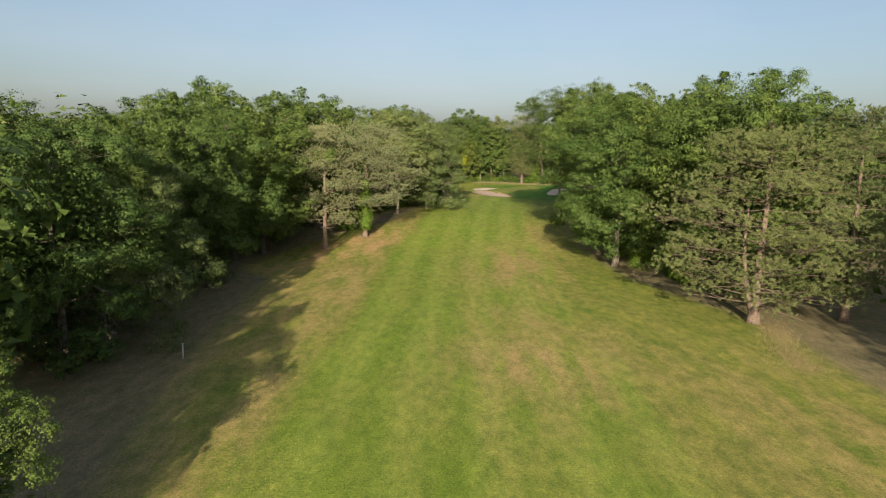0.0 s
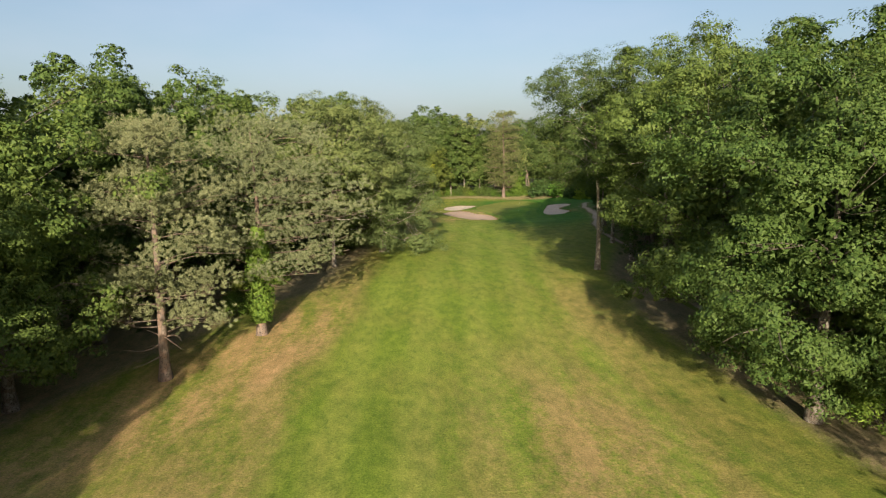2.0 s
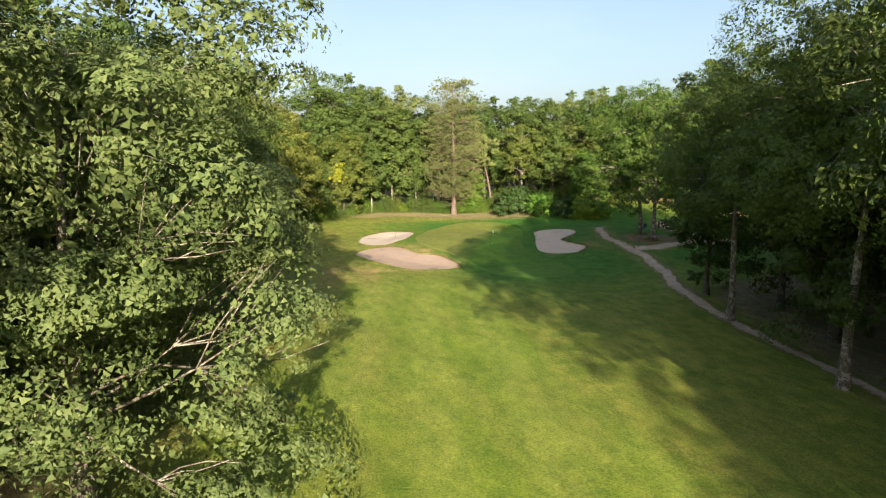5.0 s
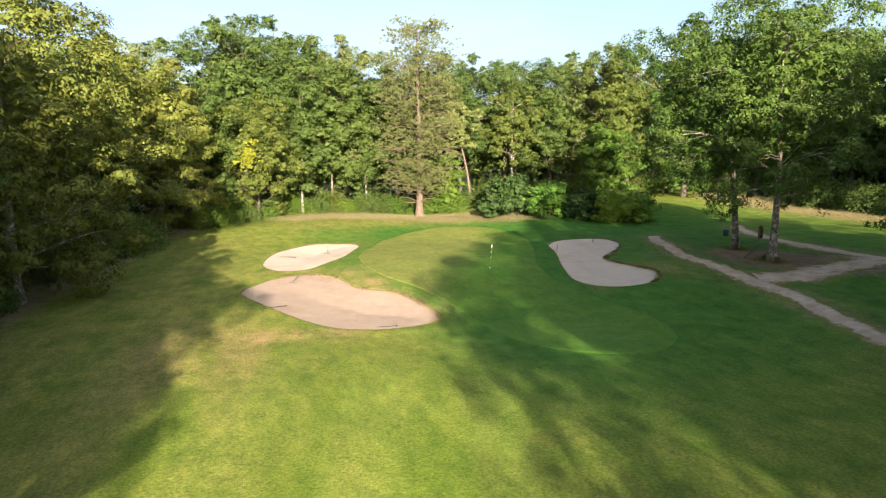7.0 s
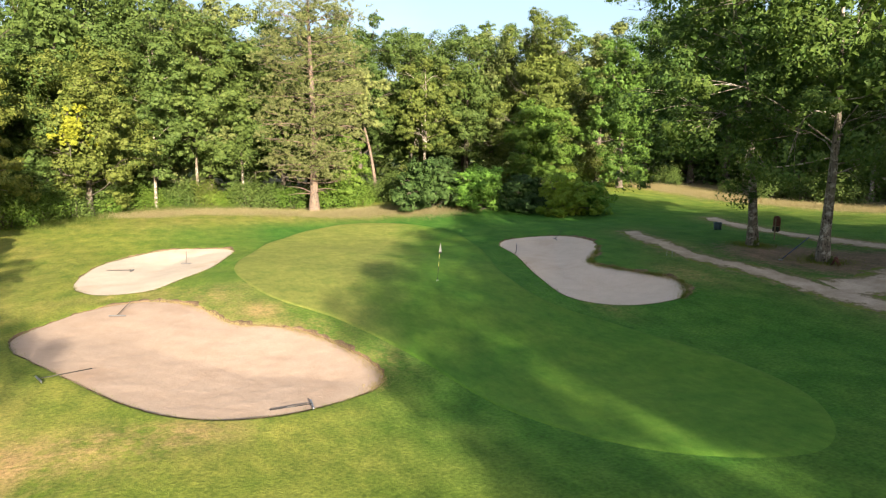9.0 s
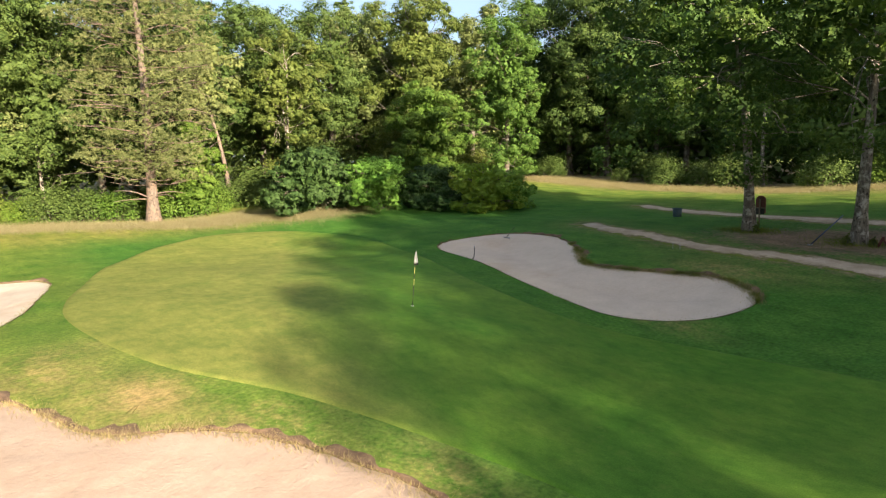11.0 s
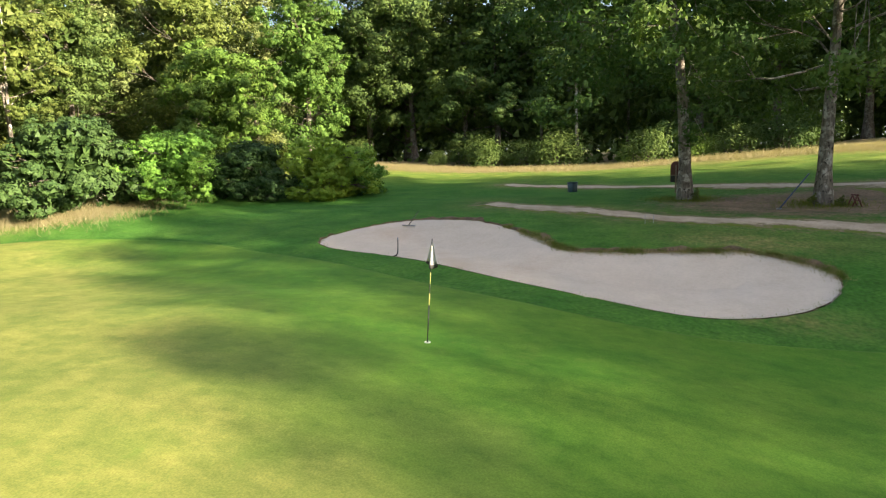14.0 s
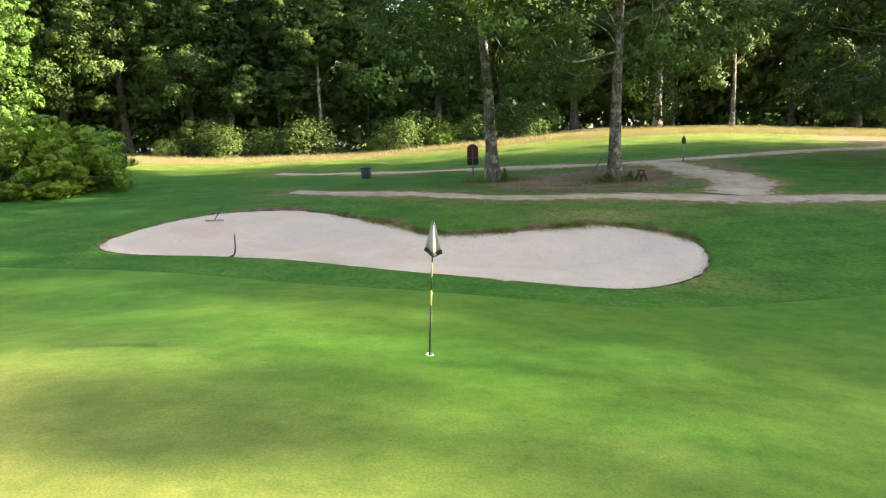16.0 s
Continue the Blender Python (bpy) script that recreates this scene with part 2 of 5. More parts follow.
FARLEAF = leaf_material("wood edge leaf", (0.042, 0.080, 0.020), (0.096, 0.142, 0.035), (0.118, 0.158, 0.040))
BRIGHTBUSH = leaf_material("bright bush leaf", (0.085, 0.200, 0.028), (0.165, 0.290, 0.048), (0.19, 0.3, 0.05))
LIMEBUSH = leaf_material("lime bush leaf", (0.175, 0.275, 0.030), (0.330, 0.420, 0.055), (0.40, 0.44, 0.06), 0.28)
DARKBUSH = leaf_material("dark shrub leaf", (0.024, 0.054, 0.016), (0.058, 0.104, 0.028), (0.07, 0.115, 0.03), 0.1)
FERN = leaf_material("undergrowth leaf", (0.068, 0.135, 0.020), (0.150, 0.225, 0.036), (0.18, 0.24, 0.042))
DRYGRASS = leaf_material("dry grass", (0.21, 0.175, 0.085), (0.37, 0.315, 0.18), (0.32, 0.24, 0.13), 0.3)
GREENGRASS = leaf_material("rough grass", (0.09, 0.14, 0.025), (0.18, 0.20, 0.045), (0.22, 0.2, 0.06), 0.4)
BARK = bark_material("grey bark", (0.05, 0.04, 0.03), (0.145, 0.12, 0.095), (0.17, 0.16, 0.13))
PINEBARK = bark_material("pine bark", (0.085, 0.066, 0.052), (0.22, 0.175, 0.14), (0.21, 0.145, 0.105))
PALEBARK = bark_material("pale bark", (0.085, 0.070, 0.052), (0.25, 0.215, 0.17), (0.40, 0.37, 0.31))
DEADWOOD = bark_material("dead wood", (0.28, 0.25, 0.21), (0.52, 0.48, 0.42))


# ---- shape of the land ----
def ease(v, a, b):
    k = np.clip((np.asarray(v, float) - a) / (b - a), 0, 1)
    return k * k * (3 - 2 * k)


def ground(x, y):
    x, y = np.asarray(x, float), np.asarray(y, float)
    z = -2.6 + 2.2 * ease(y, 95, 150)
    z = z - 0.8 * ease(-x, 6, 24) * (1 - ease(y, 120, 150))
    z = z + 1.5 * ease(x, 34, 50) * ease(y, 165, 205)
    z = z - 0.9 * np.exp(-((x - 28) / 14) ** 2 - ((y - 204) / 9) ** 2)
    z = z + 0.5 * np.exp(-((x - 27) / 14) ** 2 - ((y - 222) / 12) ** 2) + 0.12 * np.exp(-((x - 31) / 5) ** 2 - ((y - 216.5) / 6) ** 2)
    z = z + 0.9 * ease(y, 232, 252)
    z = z + np.clip(x - 48, 0, 40) * (0.03 + 0.06 * ease(230 - y, 0, 45)) * ease(y, 120, 175)
    return z + 0.05 * np.sin(x * 0.37 + 1.3) * np.sin(y * 0.29) + 0.03 * np.sin(x * 0.9 + y * 0.5)


def gz(x, y):
    return float(ground(x, y))


def spline(pts, per, closed=True):
    """Catmull-Rom curve through a few design points."""
    p = np.array(pts, float)
    k = len(p)
    out = []
    for i in range(k if closed else k - 1):
        if closed:
            a, b, c, d = p[(i - 1) % k], p[i], p[(i + 1) % k], p[(i + 2) % k]
        else:
            a, b, c, d = p[max(i - 1, 0)], p[i], p[i + 1], p[min(i + 2, k - 1)]
        for t in np.arange(per) / per:
            out.append(0.5 * (2 * b + (c - a) * t + (2 * a - 5 * b + 4 * c - d) * t * t + (3 * b - a - 3 * c + d) * t ** 3))
    if not closed:
        out.append(p[-1])
    return np.array(out)


def side(px, py, loop):
    """Signed distance to a closed loop: minus inside."""
    px, py = np.asarray(px, float), np.asarray(py, float)
    best, inside = np.full(px.shape, 1e9), np.zeros(px.shape, bool)
    for (ax, ay), (bx, by) in zip(loop, np.roll(loop, -1, 0)):
        ex, ey = bx - ax, by - ay
        t = np.clip(((px - ax) * ex + (py - ay) * ey) / (ex * ex + ey * ey + 1e-12), 0, 1)
        best = np.minimum(best, np.hypot(px - ax - t * ex, py - ay - t * ey))
        if by != ay:
            inside ^= ((ay > py) != (by > py)) & (px < ex * (py - ay) / ey + ax)
    return np.where(inside, -best, best)


def along_line(px, py, line):
    best = np.full(np.shape(px), 1e9)
    for (ax, ay), (bx, by) in zip(line[:-1], line[1:]):
        ex, ey = bx - ax, by - ay
        t = np.clip(((px - ax) * ex + (py - ay) * ey) / (ex * ex + ey * ey + 1e-12), 0, 1)
        best = np.minimum(best, np.hypot(px - ax - t * ex, py - ay - t * ey))
    return best


BUNKER_BACK = spline([(22, 233.8), (19.3, 235.8), (16.3, 235), (13.8, 231.5), (12.4, 225), (13.5, 220.8), (16, 220.2), (18, 222.5), (20, 226.5)], 8)
BUNKER_FRONT = spline([(11.2, 213.4), (13, 217), (16, 218.2), (18.2, 216.3), (19.4, 213.4), (21.3, 212.2), (23, 209.6), (23.8, 206.2), (22.2, 204.5), (19.3, 203.7), (16.3, 204.8), (13.3, 209)], 7)
BUNKER_SIDE = spline([(40.7, 226.3), (43.2, 226.6), (45.5, 224.4), (45.4, 221), (43.4, 218.2), (41.4, 216.2), (41.9, 213), (42.5, 210.3), (40.9, 208.1), (38.2, 208.9), (36.4, 211.6), (36.9, 215.2), (38.7, 220.3)], 7)
BUNKERS = (BUNKER_BACK, BUNKER_FRONT, BUNKER_SIDE)
GREEN_EDGE = spline([(20.9, 224), (22.6, 230), (25.5, 236.5), (30.5, 242), (35.5, 243.5), (39.2, 240.5), (40.4, 234.5), (39.2, 228), (37.2, 222), (35.4, 217), (34.9, 212), (36.0, 207), (36.4, 202), (35.4, 197.5), (32, 195), (28.5, 197), (26.6, 201.5), (25.7, 206.8), (23.9, 212.0), (21.5, 217)], 8)
WALK_MAIN = spline([(50, 222.5), (48.6, 219), (46.9, 213.5), (46.3, 208.5), (45.6, 202.5), (44.2, 196), (42.4, 190), (40.5, 184), (38.8, 176), (37.5, 166), (36.4, 155), (34.6, 145), (32.6, 135), (31.2, 124), (31, 114)], 6, False)
WALK_UPPER = spline([(62.5, 226), (60, 221), (58, 215), (57.2, 209), (57.6, 202), (60.5, 193), (66, 181), (72, 168)], 6, False)
WALK_LINK = spline([(46.3, 203.8), (49.5, 202.6), (53, 203.2), (57.4, 203.6)], 6, False)
LEFT_WOOD = np.array([(-60, -13), (0, -13.5), (30, -16), (50, -19.5), (70, -21), (95, -22.5), (104, -20), (112, -17), (122, -12), (140, -7.5), (160, -3), (180, 1), (215, 3), (232, 4.5), (243, 7), (254, 12), (262, 18)], float)
RIGHT_WOOD = np.array([(-60, 34), (0, 34), (45, 32), (60, 33), (70, 31), (85, 26), (100, 25), (120, 24.5), (136, 27), (150, 33), (165, 39), (180, 42), (195, 50), (205, 90)], float)


def left_edge(y):
    return np.interp(y, LEFT_WOOD[:, 0], LEFT_WOOD[:, 1])


def right_edge(y):
    return np.interp(y, RIGHT_WOOD[:, 0], RIGHT_WOOD[:, 1])


def fair_middle(y):
    return np.interp(y, [0, 60, 110, 150, 180, 205], [0.5, 3.0, 5.5, 9.5, 13.5, 19.0])


def mesh_from(name, verts, faces, mats, smooth=True):
    """A mesh from arrays; faces: (n, 3) or (n, 4)."""
    me = bpy.data.meshes.new(name)
    verts, faces = np.asarray(verts, np.float32), np.asarray(faces, np.int32)
    k = faces.shape[1]
    me.vertices.add(len(verts))
    me.vertices.foreach_set("co", verts.ravel())
    me.loops.add(faces.size)
    me.loops.foreach_set("vertex_index", faces.ravel())
    me.polygons.add(len(faces))
    me.polygons.foreach_set("loop_start", np.arange(0, faces.size, k, dtype=np.int32))
    me.polygons.foreach_set("use_smooth", np.full(len(faces), smooth))
    for m in mats if isinstance(mats, (list, tuple)) else [mats]:
        me.materials.append(m)
    me.update(calc_edges=True)
    return me


def grid_faces(rows, cols, wrap=False):
    i, j = np.meshgrid(np.arange(rows - 1), np.arange(cols if wrap else cols - 1), indexing="ij")
    a, b = i * cols + j, i * cols + (j + 1) % cols
    return np.stack([a, b, b + cols, a + cols], -1).reshape(-1, 4)


def axis(segments, lo, hi):
    v = []
    for a, b, step in segments:
        v += list(np.arange(a, b, step))
    v.append(segments[-1][1])
    up, s = v[-1], 2.0
    while up < hi:
        s *= 1.35
        up += s
        v.append(up)
    dn, s = v[0], 2.0
    while dn > lo:
        s *= 1.35
        dn -= s
        v.insert(0, dn)
    return np.array(v)


def part(name, me, parent, label=""):
    ob = new(name, me)
    ob.parent = parent
    if label:
        ob["label"] = label
    return ob


def empty(name, x, y, z, rz=0.0, s=1.0):
    ob = new(name)
    ob.matrix_basis = pose(x, y, z, 0, 0, rz) @ Matrix.Scale(s, 4)
    return ob


xs = axis([(-46, 8, 1.0), (8, 64, 0.5), (64, 100, 1.2)], -2600, 2600)
ys = axis([(-10, 196, 1.2), (196, 246, 0.5), (246, 290, 1.2)], -2600, 2600)
GX, GY = np.meshgrid(xs, ys)
GZ = ground(GX, GY)
core = (GX > 5) & (GX < 52) & (GY > 195) & (GY < 245)
drop = np.zeros(GX.shape)
for loop in BUNKERS:
    drop[core] += 1.25 * ease(-side(GX[core], GY[core], loop), -0.45, 0.1)
gme = mesh_from("ground", np.stack([GX, GY, GZ - drop], -1).reshape(-1, 3), grid_faces(len(ys), len(xs)), TURF)


def zone(name, values):
    gme.attributes.new(name, "FLOAT", "POINT").data.foreach_set("value", np.asarray(values, np.float32).ravel())


def zones(x, y):
    """Kinds of turf over the plan: mown fairway, dry, bare, woodland litter, the distance across the mowing stripes,
    and deeper green turf coloured for the woods' shade.
    """
    across = x - fair_middle(y)
    half = 11.5 - 3.5 * ease(y, 120, 190)
    wob = 0.8 * np.sin(y * 0.11) + 0.5 * np.sin(y * 0.31 + 1)
    fair = (1 - ease(np.abs(across) + wob, half - 0.6, half + 0.6)) * (1 - ease(y, 190, 202)) * ease(y, -60, -40)
    le, re = left_edge(y), right_edge(y)
    band = x + 15.0 - 0.42 * (y - 105)
    dry = 1.5 * np.exp(-(band / 4.6) ** 4 - ((y - 108) / 13.5) ** 4) + 0.9 * np.exp(-((x - 11) / 7) ** 2 - ((y - 92) / 15) ** 2)
    dry = dry + 0.85 * np.exp(-((x - 8) / 7) ** 2 - ((y - 55) / 14) ** 2) + 0.4 * np.exp(-((x - 24) / 8) ** 2 - ((y - 42) / 16) ** 2)
    dry = dry + 0.62 * ease(-across, half - 1, half + 2) * (1 - ease(y, 130, 175)) + 0.14 * ease(across, half - 1, half + 3) * (1 - ease(y, 60, 100)) + 0.45 * np.exp(-((x - 19) / 5) ** 2 - ((y - 120) / 20) ** 2)
    dry = dry + 0.6 * np.exp(-((x - 10) / 4) ** 2 - ((y - 200) / 5) ** 2) + 0.85 * np.exp(-((x - 20.6) / 1.5) ** 2 - ((y - 214.6) / 1.5) ** 2) + 0.7 * np.exp(-((x - 18.9) / 1.4) ** 2 - ((y - 217.4) / 1.2) ** 2) + 0.8 * np.exp(-((x - 22.6) / 1.3) ** 2 - ((y - 211.6) / 1.6) ** 2) + 0.7 * np.exp(-((x - 24.3) / 0.8) ** 2 - ((y - 207.5) / 1.8) ** 2) + 0.6 * np.exp(-((x - 43.4) / 0.9) ** 2 - ((y - 210.5) / 2.5) ** 2) + 0.5 * np.exp(-((x - 37.2) / 0.7) ** 2 - ((y - 210.0) / 2.0) ** 2) + 0.45 * np.exp(-((x - 17) / 5) ** 2 - ((y - 219.3) / 1.0) ** 2) + 1.1 * np.exp(-((x - 15.5) / 2.6) ** 2 - ((y - 203.2) / 0.9) ** 2) + 0.7 * np.exp(-((x - 14) / 3) ** 2 - ((y - 202.5) / 1.2) ** 2)
    dry = dry + 0.25 * np.exp(-((y - 250) / 5) ** 2) * ease(x, 8, 16) * (1 - ease(x, 42, 50)) + 0.4 * ease(x, 72, 78) * ease(y, 165, 185) * (1 - ease(y, 245, 255))
    dirt = 1.0 * np.exp(-((x - 51) / 3.6) ** 2 - ((y - 208.5) / 7) ** 2) + 0.9 * np.exp(-((x - 56) / 4) ** 2 - ((y - 203) / 4) ** 2)
    near = (x > 25) & (x < 75) & (y > 105) & (y < 232)
    trod = np.full(np.shape(x), 99.0)
    for ln in (WALK_MAIN, WALK_UPPER, WALK_LINK):
        trod[near] = np.minimum(trod[near], along_line(x[near], y[near], ln))
    dirt = np.maximum(dirt, 0.62 * np.exp(-(trod / 1.7) ** 2) * ease(y, 165, 190))
    dry = dry + 0.22 * np.exp(-(trod / 2.2) ** 2) * ease(y, 165, 190)
    pines = ease(y, 84, 92) * (1 - ease(y, 122, 132))
    lit = np.maximum(np.maximum(ease(le - x, -4 + 5 * ease(y, 150, 175) + 5 * pines, 3 + 4 * ease(y, 150, 175) + 5 * pines), 0.5 * ease(le - x, -6, -1) * (1 - ease(y, 82, 94))) * (1 - ease(y, 255, 262)), ease(x - re, -4, 3) * (1 - ease(y, 180, 190)))
    lit = np.maximum(lit, np.maximum(ease(y, 258, 266), ease(x, 81, 85)))
    lit = np.maximum(lit, ease(-y, 30, 60))
    lit = lit * (1 - ease(np.maximum.reduce([le - x, x - 150, y - 300, -y - 130]), 45, 75))
    # darker turf colour laid over the ground that lies in shade beside the green
    shade_turf = (0.55 * ease(x - 5 * ease(-y, -214, -208), 14, 20) + 0.45 * ease(x, 22, 27)) * ease(y, 176, 200) * (1 - ease(y, 242, 250)) * (1 - 0.6 * ease(x, 58, 74))
    dry = dry + 0.2 * (1 - ease(x, 8, 15)) * ease(y, 160, 180) * (1 - ease(y, 240, 250))
    return fair, np.clip(dry, 0, 1), dirt, lit, across, shade_turf


for key, val in zip(("fair", "dry", "dirt", "litter", "across", "shade_turf"), zones(GX, GY)):
    zone(key, val)
tagged(new("ground", gme), "mown fairway turf with dry patches, rough and woodland floor", "ground", kind="structure")

# putting green
ge = GREEN_EDGE
gc = np.array([30.0, 222.0])
rings = np.append(np.linspace(0.0005, 1, 46), 1.006)
gv = gc + rings[:, None, None] * (ge - gc)[None]
gzv = ground(gv[..., 0], gv[..., 1]) + 0.028
gzv[-1] -= 0.05
tagged(new("putting_green", mesh_from("putting_green", np.dstack([gv, gzv]).reshape(-1, 3), grid_faces(len(rings), len(ge), True), GREEN)),
       "closely mown light green putting surface, coloured yellower on its sunlit side", "putting green", kind="structure")


srng = np.random.default_rng(31)


def sand_level(x, y, loop, floor_drop):
    d, mid = -side(x, y, loop), loop.mean(0)
    return ground(x, y) - 0.05 - (floor_drop - 0.05) * ease(d, 0, 6.0 - 0.5 * ease(y - mid[1], -3, 3))


def bunker(loop, floor_drop, label, sand, rim):
    ctr = loop.mean(0)
    ob = empty("sand_bunker", ctr[0], ctr[1], gz(*ctr) - floor_drop)
    off = np.array([ctr[0], ctr[1], gz(*ctr) - floor_drop])
    lo, hi = loop.min(0) - 0.7, loop.max(0) + 0.7
    bx, by = np.meshgrid(np.arange(lo[0], hi[0], 0.2), np.arange(lo[1], hi[1], 0.2))
    d = -side(bx, by, loop)
    bz = sand_level(bx, by, loop, floor_drop) + 0.008 * np.sin(bx * 2.1 + by) * np.sin(by * 1.7) + (0.009 * srng.normal(size=bx.shape) + 0.005 * np.sin(bx * 5.1 + 2 * np.sin(by * 2.3)) * np.sin(by * 4.3 + 1.5 * np.sin(bx * 1.9))) * ease(d, 0.2, 0.8)
    bz = np.where(d < -0.5, bz - 0.5, bz)
    part("sand", mesh_from("sand", np.stack([bx, by, bz], -1).reshape(-1, 3) - off, grid_faces(*bx.shape), sand), ob)
    loop = np.stack([np.interp(np.arange(0, len(loop), 1 / 4), np.arange(len(loop) + 1), np.append(loop[:, c], loop[0, c])) for c in (0, 1)], -1)
    tan = np.roll(loop, -2, 0) - np.roll(loop, 2, 0)
    nor = np.stack([tan[:, 1], -tan[:, 0]], -1) / np.linalg.norm(tan, axis=1)[:, None]
    if side(*(loop[0] + nor[0] * 0.2), loop) < 0:
        nor = -nor
    k = np.arange(len(loop))
    wob = 0.05 * np.sin(k * 0.18 + 0.6 * np.sin(k * 0.09)) + 0.05 * np.sin(k * 0.07 + 2) + np.convolve(srng.normal(size=len(k) + 2) * 0.05, (0.3, 0.5, 0.3), 'valid')

    back = 0.04 + 0.96 * ease(nor @ np.array(rim), 0.25, 0.9)

    def strip(name, outs, ups, mat):
        rows = []
        for o, u in zip(outs, ups):
            if mat is SOIL and o > 0:
                o = o * back * np.maximum(0.05, 0.7 + 1.1 * np.sin(k * 0.23 + np.sin(k * 0.61)) * np.sin(k * 0.11 + 1))
                q = loop + nor * (o + wob)[:, None]
                rows.append(np.column_stack([q, ground(q[:, 0], q[:, 1]) + u * back + wob * 0.4]))
                continue
            q = loop + nor * (o + wob * (1 if o < 0.6 else 0))[:, None] if o < 0.6 else loop + nor * o
            rows.append(np.column_stack([q, ground(q[:, 0], q[:, 1]) + u + (wob * 0.4 if o < 0.5 else 0)]))
        me = mesh_from(name, np.concatenate(rows) - off, grid_faces(len(outs), len(loop), True), mat)
        if mat is TURF:
            p = np.concatenate(rows)
            for key, val in zip(("fair", "dry", "dirt", "litter", "across", "shade_turf"), zones(p[:, 0], p[:, 1])):
                me.attributes.new(key, "FLOAT", "POINT").data.foreach_set("value", np.asarray(val, np.float32).ravel())
        return part(name, me, ob)

    strip("turf_lip", (1.7, 1.3, 0.6, 0.2, 0.07, 0.02), (-0.012, 0.006, 0.010, 0.014, 0.01, -0.03), TURF)
    strip("soil_edge", (0.24, 0.15, 0.04, -0.02, -0.1, -0.2), (0.022, 0.026, 0.014, -0.05, -0.18, -0.44), SOIL)
    return tagged(ob, label, "bunker", kind="structure")


bunker(BUNKER_BACK, 0.45, "pale sand bunker behind the larger front bunker", SAND, (0.3, 0.95))
bunker(BUNKER_FRONT, 0.32, "large pinkish sand bunker with a worn soil edge", PINKSAND, (0.45, 0.89))
bunker(BUNKER_SIDE, 0.65, "kidney-shaped pale sand bunker beside the green", SAND, (0.9, -0.4))


def footpath(line, width, label):
    d = np.gradient(line, axis=0)
    nor = np.stack([-d[:, 1], d[:, 0]], -1) / np.linalg.norm(d, axis=1)[:, None]
    fine = np.arange(0, len(line) - 1, 0.25)
    base = np.stack([np.interp(fine, np.arange(len(line)), line[:, c]) for c in (0, 1)], -1)
    nn = np.stack([np.interp(fine, np.arange(len(line)), nor[:, c]) for c in (0, 1)], -1)
    rows = []
    for u in np.linspace(-1, 1, 9):
        w = width * 0.85 * (1 + 0.22 * np.sin(fine * 0.7 + u * 3) + 0.14 * np.sin(fine * 2.3 + u * 5))
        q = base + nn * (u * w)[:, None]
        rows.append(np.column_stack([q, ground(q[:, 0], q[:, 1]) + (0.03 - 0.045 * abs(u) ** 4)]))
    me = mesh_from("footpath", np.concatenate(rows), grid_faces(9, len(fine)), PATHDUST)
    # raised by 0.26 towards the south, which darkens the whole width there
    me.attributes.new("edge", "FLOAT", "POINT").data.foreach_set("value", (np.repeat(np.abs(np.linspace(-1, 1, 9)), len(fine)) + 0.26 * (1 - ease(np.tile(base[:, 1], 9), 160, 185))).astype(np.float32))
    return tagged(new("footpath", me), label, "path", kind="structure")


footpath(WALK_MAIN, 1.2, "trodden pale dirt footpath along the wood")
footpath(WALK_UPPER, 1.3, "trodden pale dirt footpath across the meadow")
footpath(WALK_LINK, 2.6, "wide bare dirt link between two footpaths")


# ---- plants ----
def unit(v):
    return v / (np.linalg.norm(v, axis=-1, keepdims=True) + 1e-9)


def tube(points, radii, sides=8):
    """Vertices and quads of a tapering tube along points."""
    p, r = np.asarray(points, float), np.asarray(radii, float)
    t = unit(np.gradient(p, axis=0))
    ref = np.where(np.abs(t[:, 2:3]) > 0.9, np.array([[1.0, 0, 0]]), np.array([[0, 0, 1.0]]))
    a = unit(np.cross(t, ref))
    b = np.cross(t, a)
    ang = np.linspace(0, 2 * np.pi, sides, endpoint=False)
    v = p[:, None] + r[:, None, None] * (np.cos(ang)[None, :, None] * a[:, None] + np.sin(ang)[None, :, None] * b[:, None])
    return v.reshape(-1, 3), grid_faces(len(p), sides, True)


def join(chunks):
    vs, fs, k = [], [], 0
    for v, f in chunks:
        vs.append(v)
        fs.append(f + k)
        k += len(v)
    return np.concatenate(vs), np.concatenate(fs)


def leaves(rng, centre, normal, length, width):
    """A slender pointed leaf at each centre."""
    n = unit(normal)
    t = unit(np.cross(n, rng.normal(size=n.shape)))
    b = np.cross(n, t)
    L, W = (np.asarray(length) * 0.5)[:, None], (np.asarray(width) * 0.5)[:, None]
    v = np.stack([centre - t * L + b * W * 0.7, centre + t * L, centre - t * L * 0.55 - b * W * 1.1], 1)
    return v.reshape(-1, 3), np.arange(3 * len(n)).reshape(-1, 3)


def branch_path(rng, a, b, bend=0.12, steps=6, lift=0.0):
    a, b = np.asarray(a, float), np.asarray(b, float)
    t = np.linspace(0, 1, steps)[:, None]
    L = np.linalg.norm(b - a)
    w = rng.normal(size=3) * bend * L
    return a + (b - a) * t + np.sin(np.pi * t) * w + np.array([0, 0, 1]) * (lift * L * np.sin(np.pi * t))


def trunk_shape(rng, H, r0, lean=(0.0, 0.0), wob=0.02, steps=12):
    t = np.linspace(0, 1, steps)
    p = np.column_stack([lean[0] * H * t ** 1.3 + wob * H * np.sin(t * 4 + rng.uniform(0, 6)) * t, lean[1] * H * t ** 1.3 + wob * H * np.sin(t * 5 + rng.uniform(0, 6)) * t, H * t - 0.3 * (t == 0)])
    r = r0 * (1 - 0.86 * t ** 0.9) + r0 * 0.5 * np.exp(-t * H / 0.5)
    return p, r


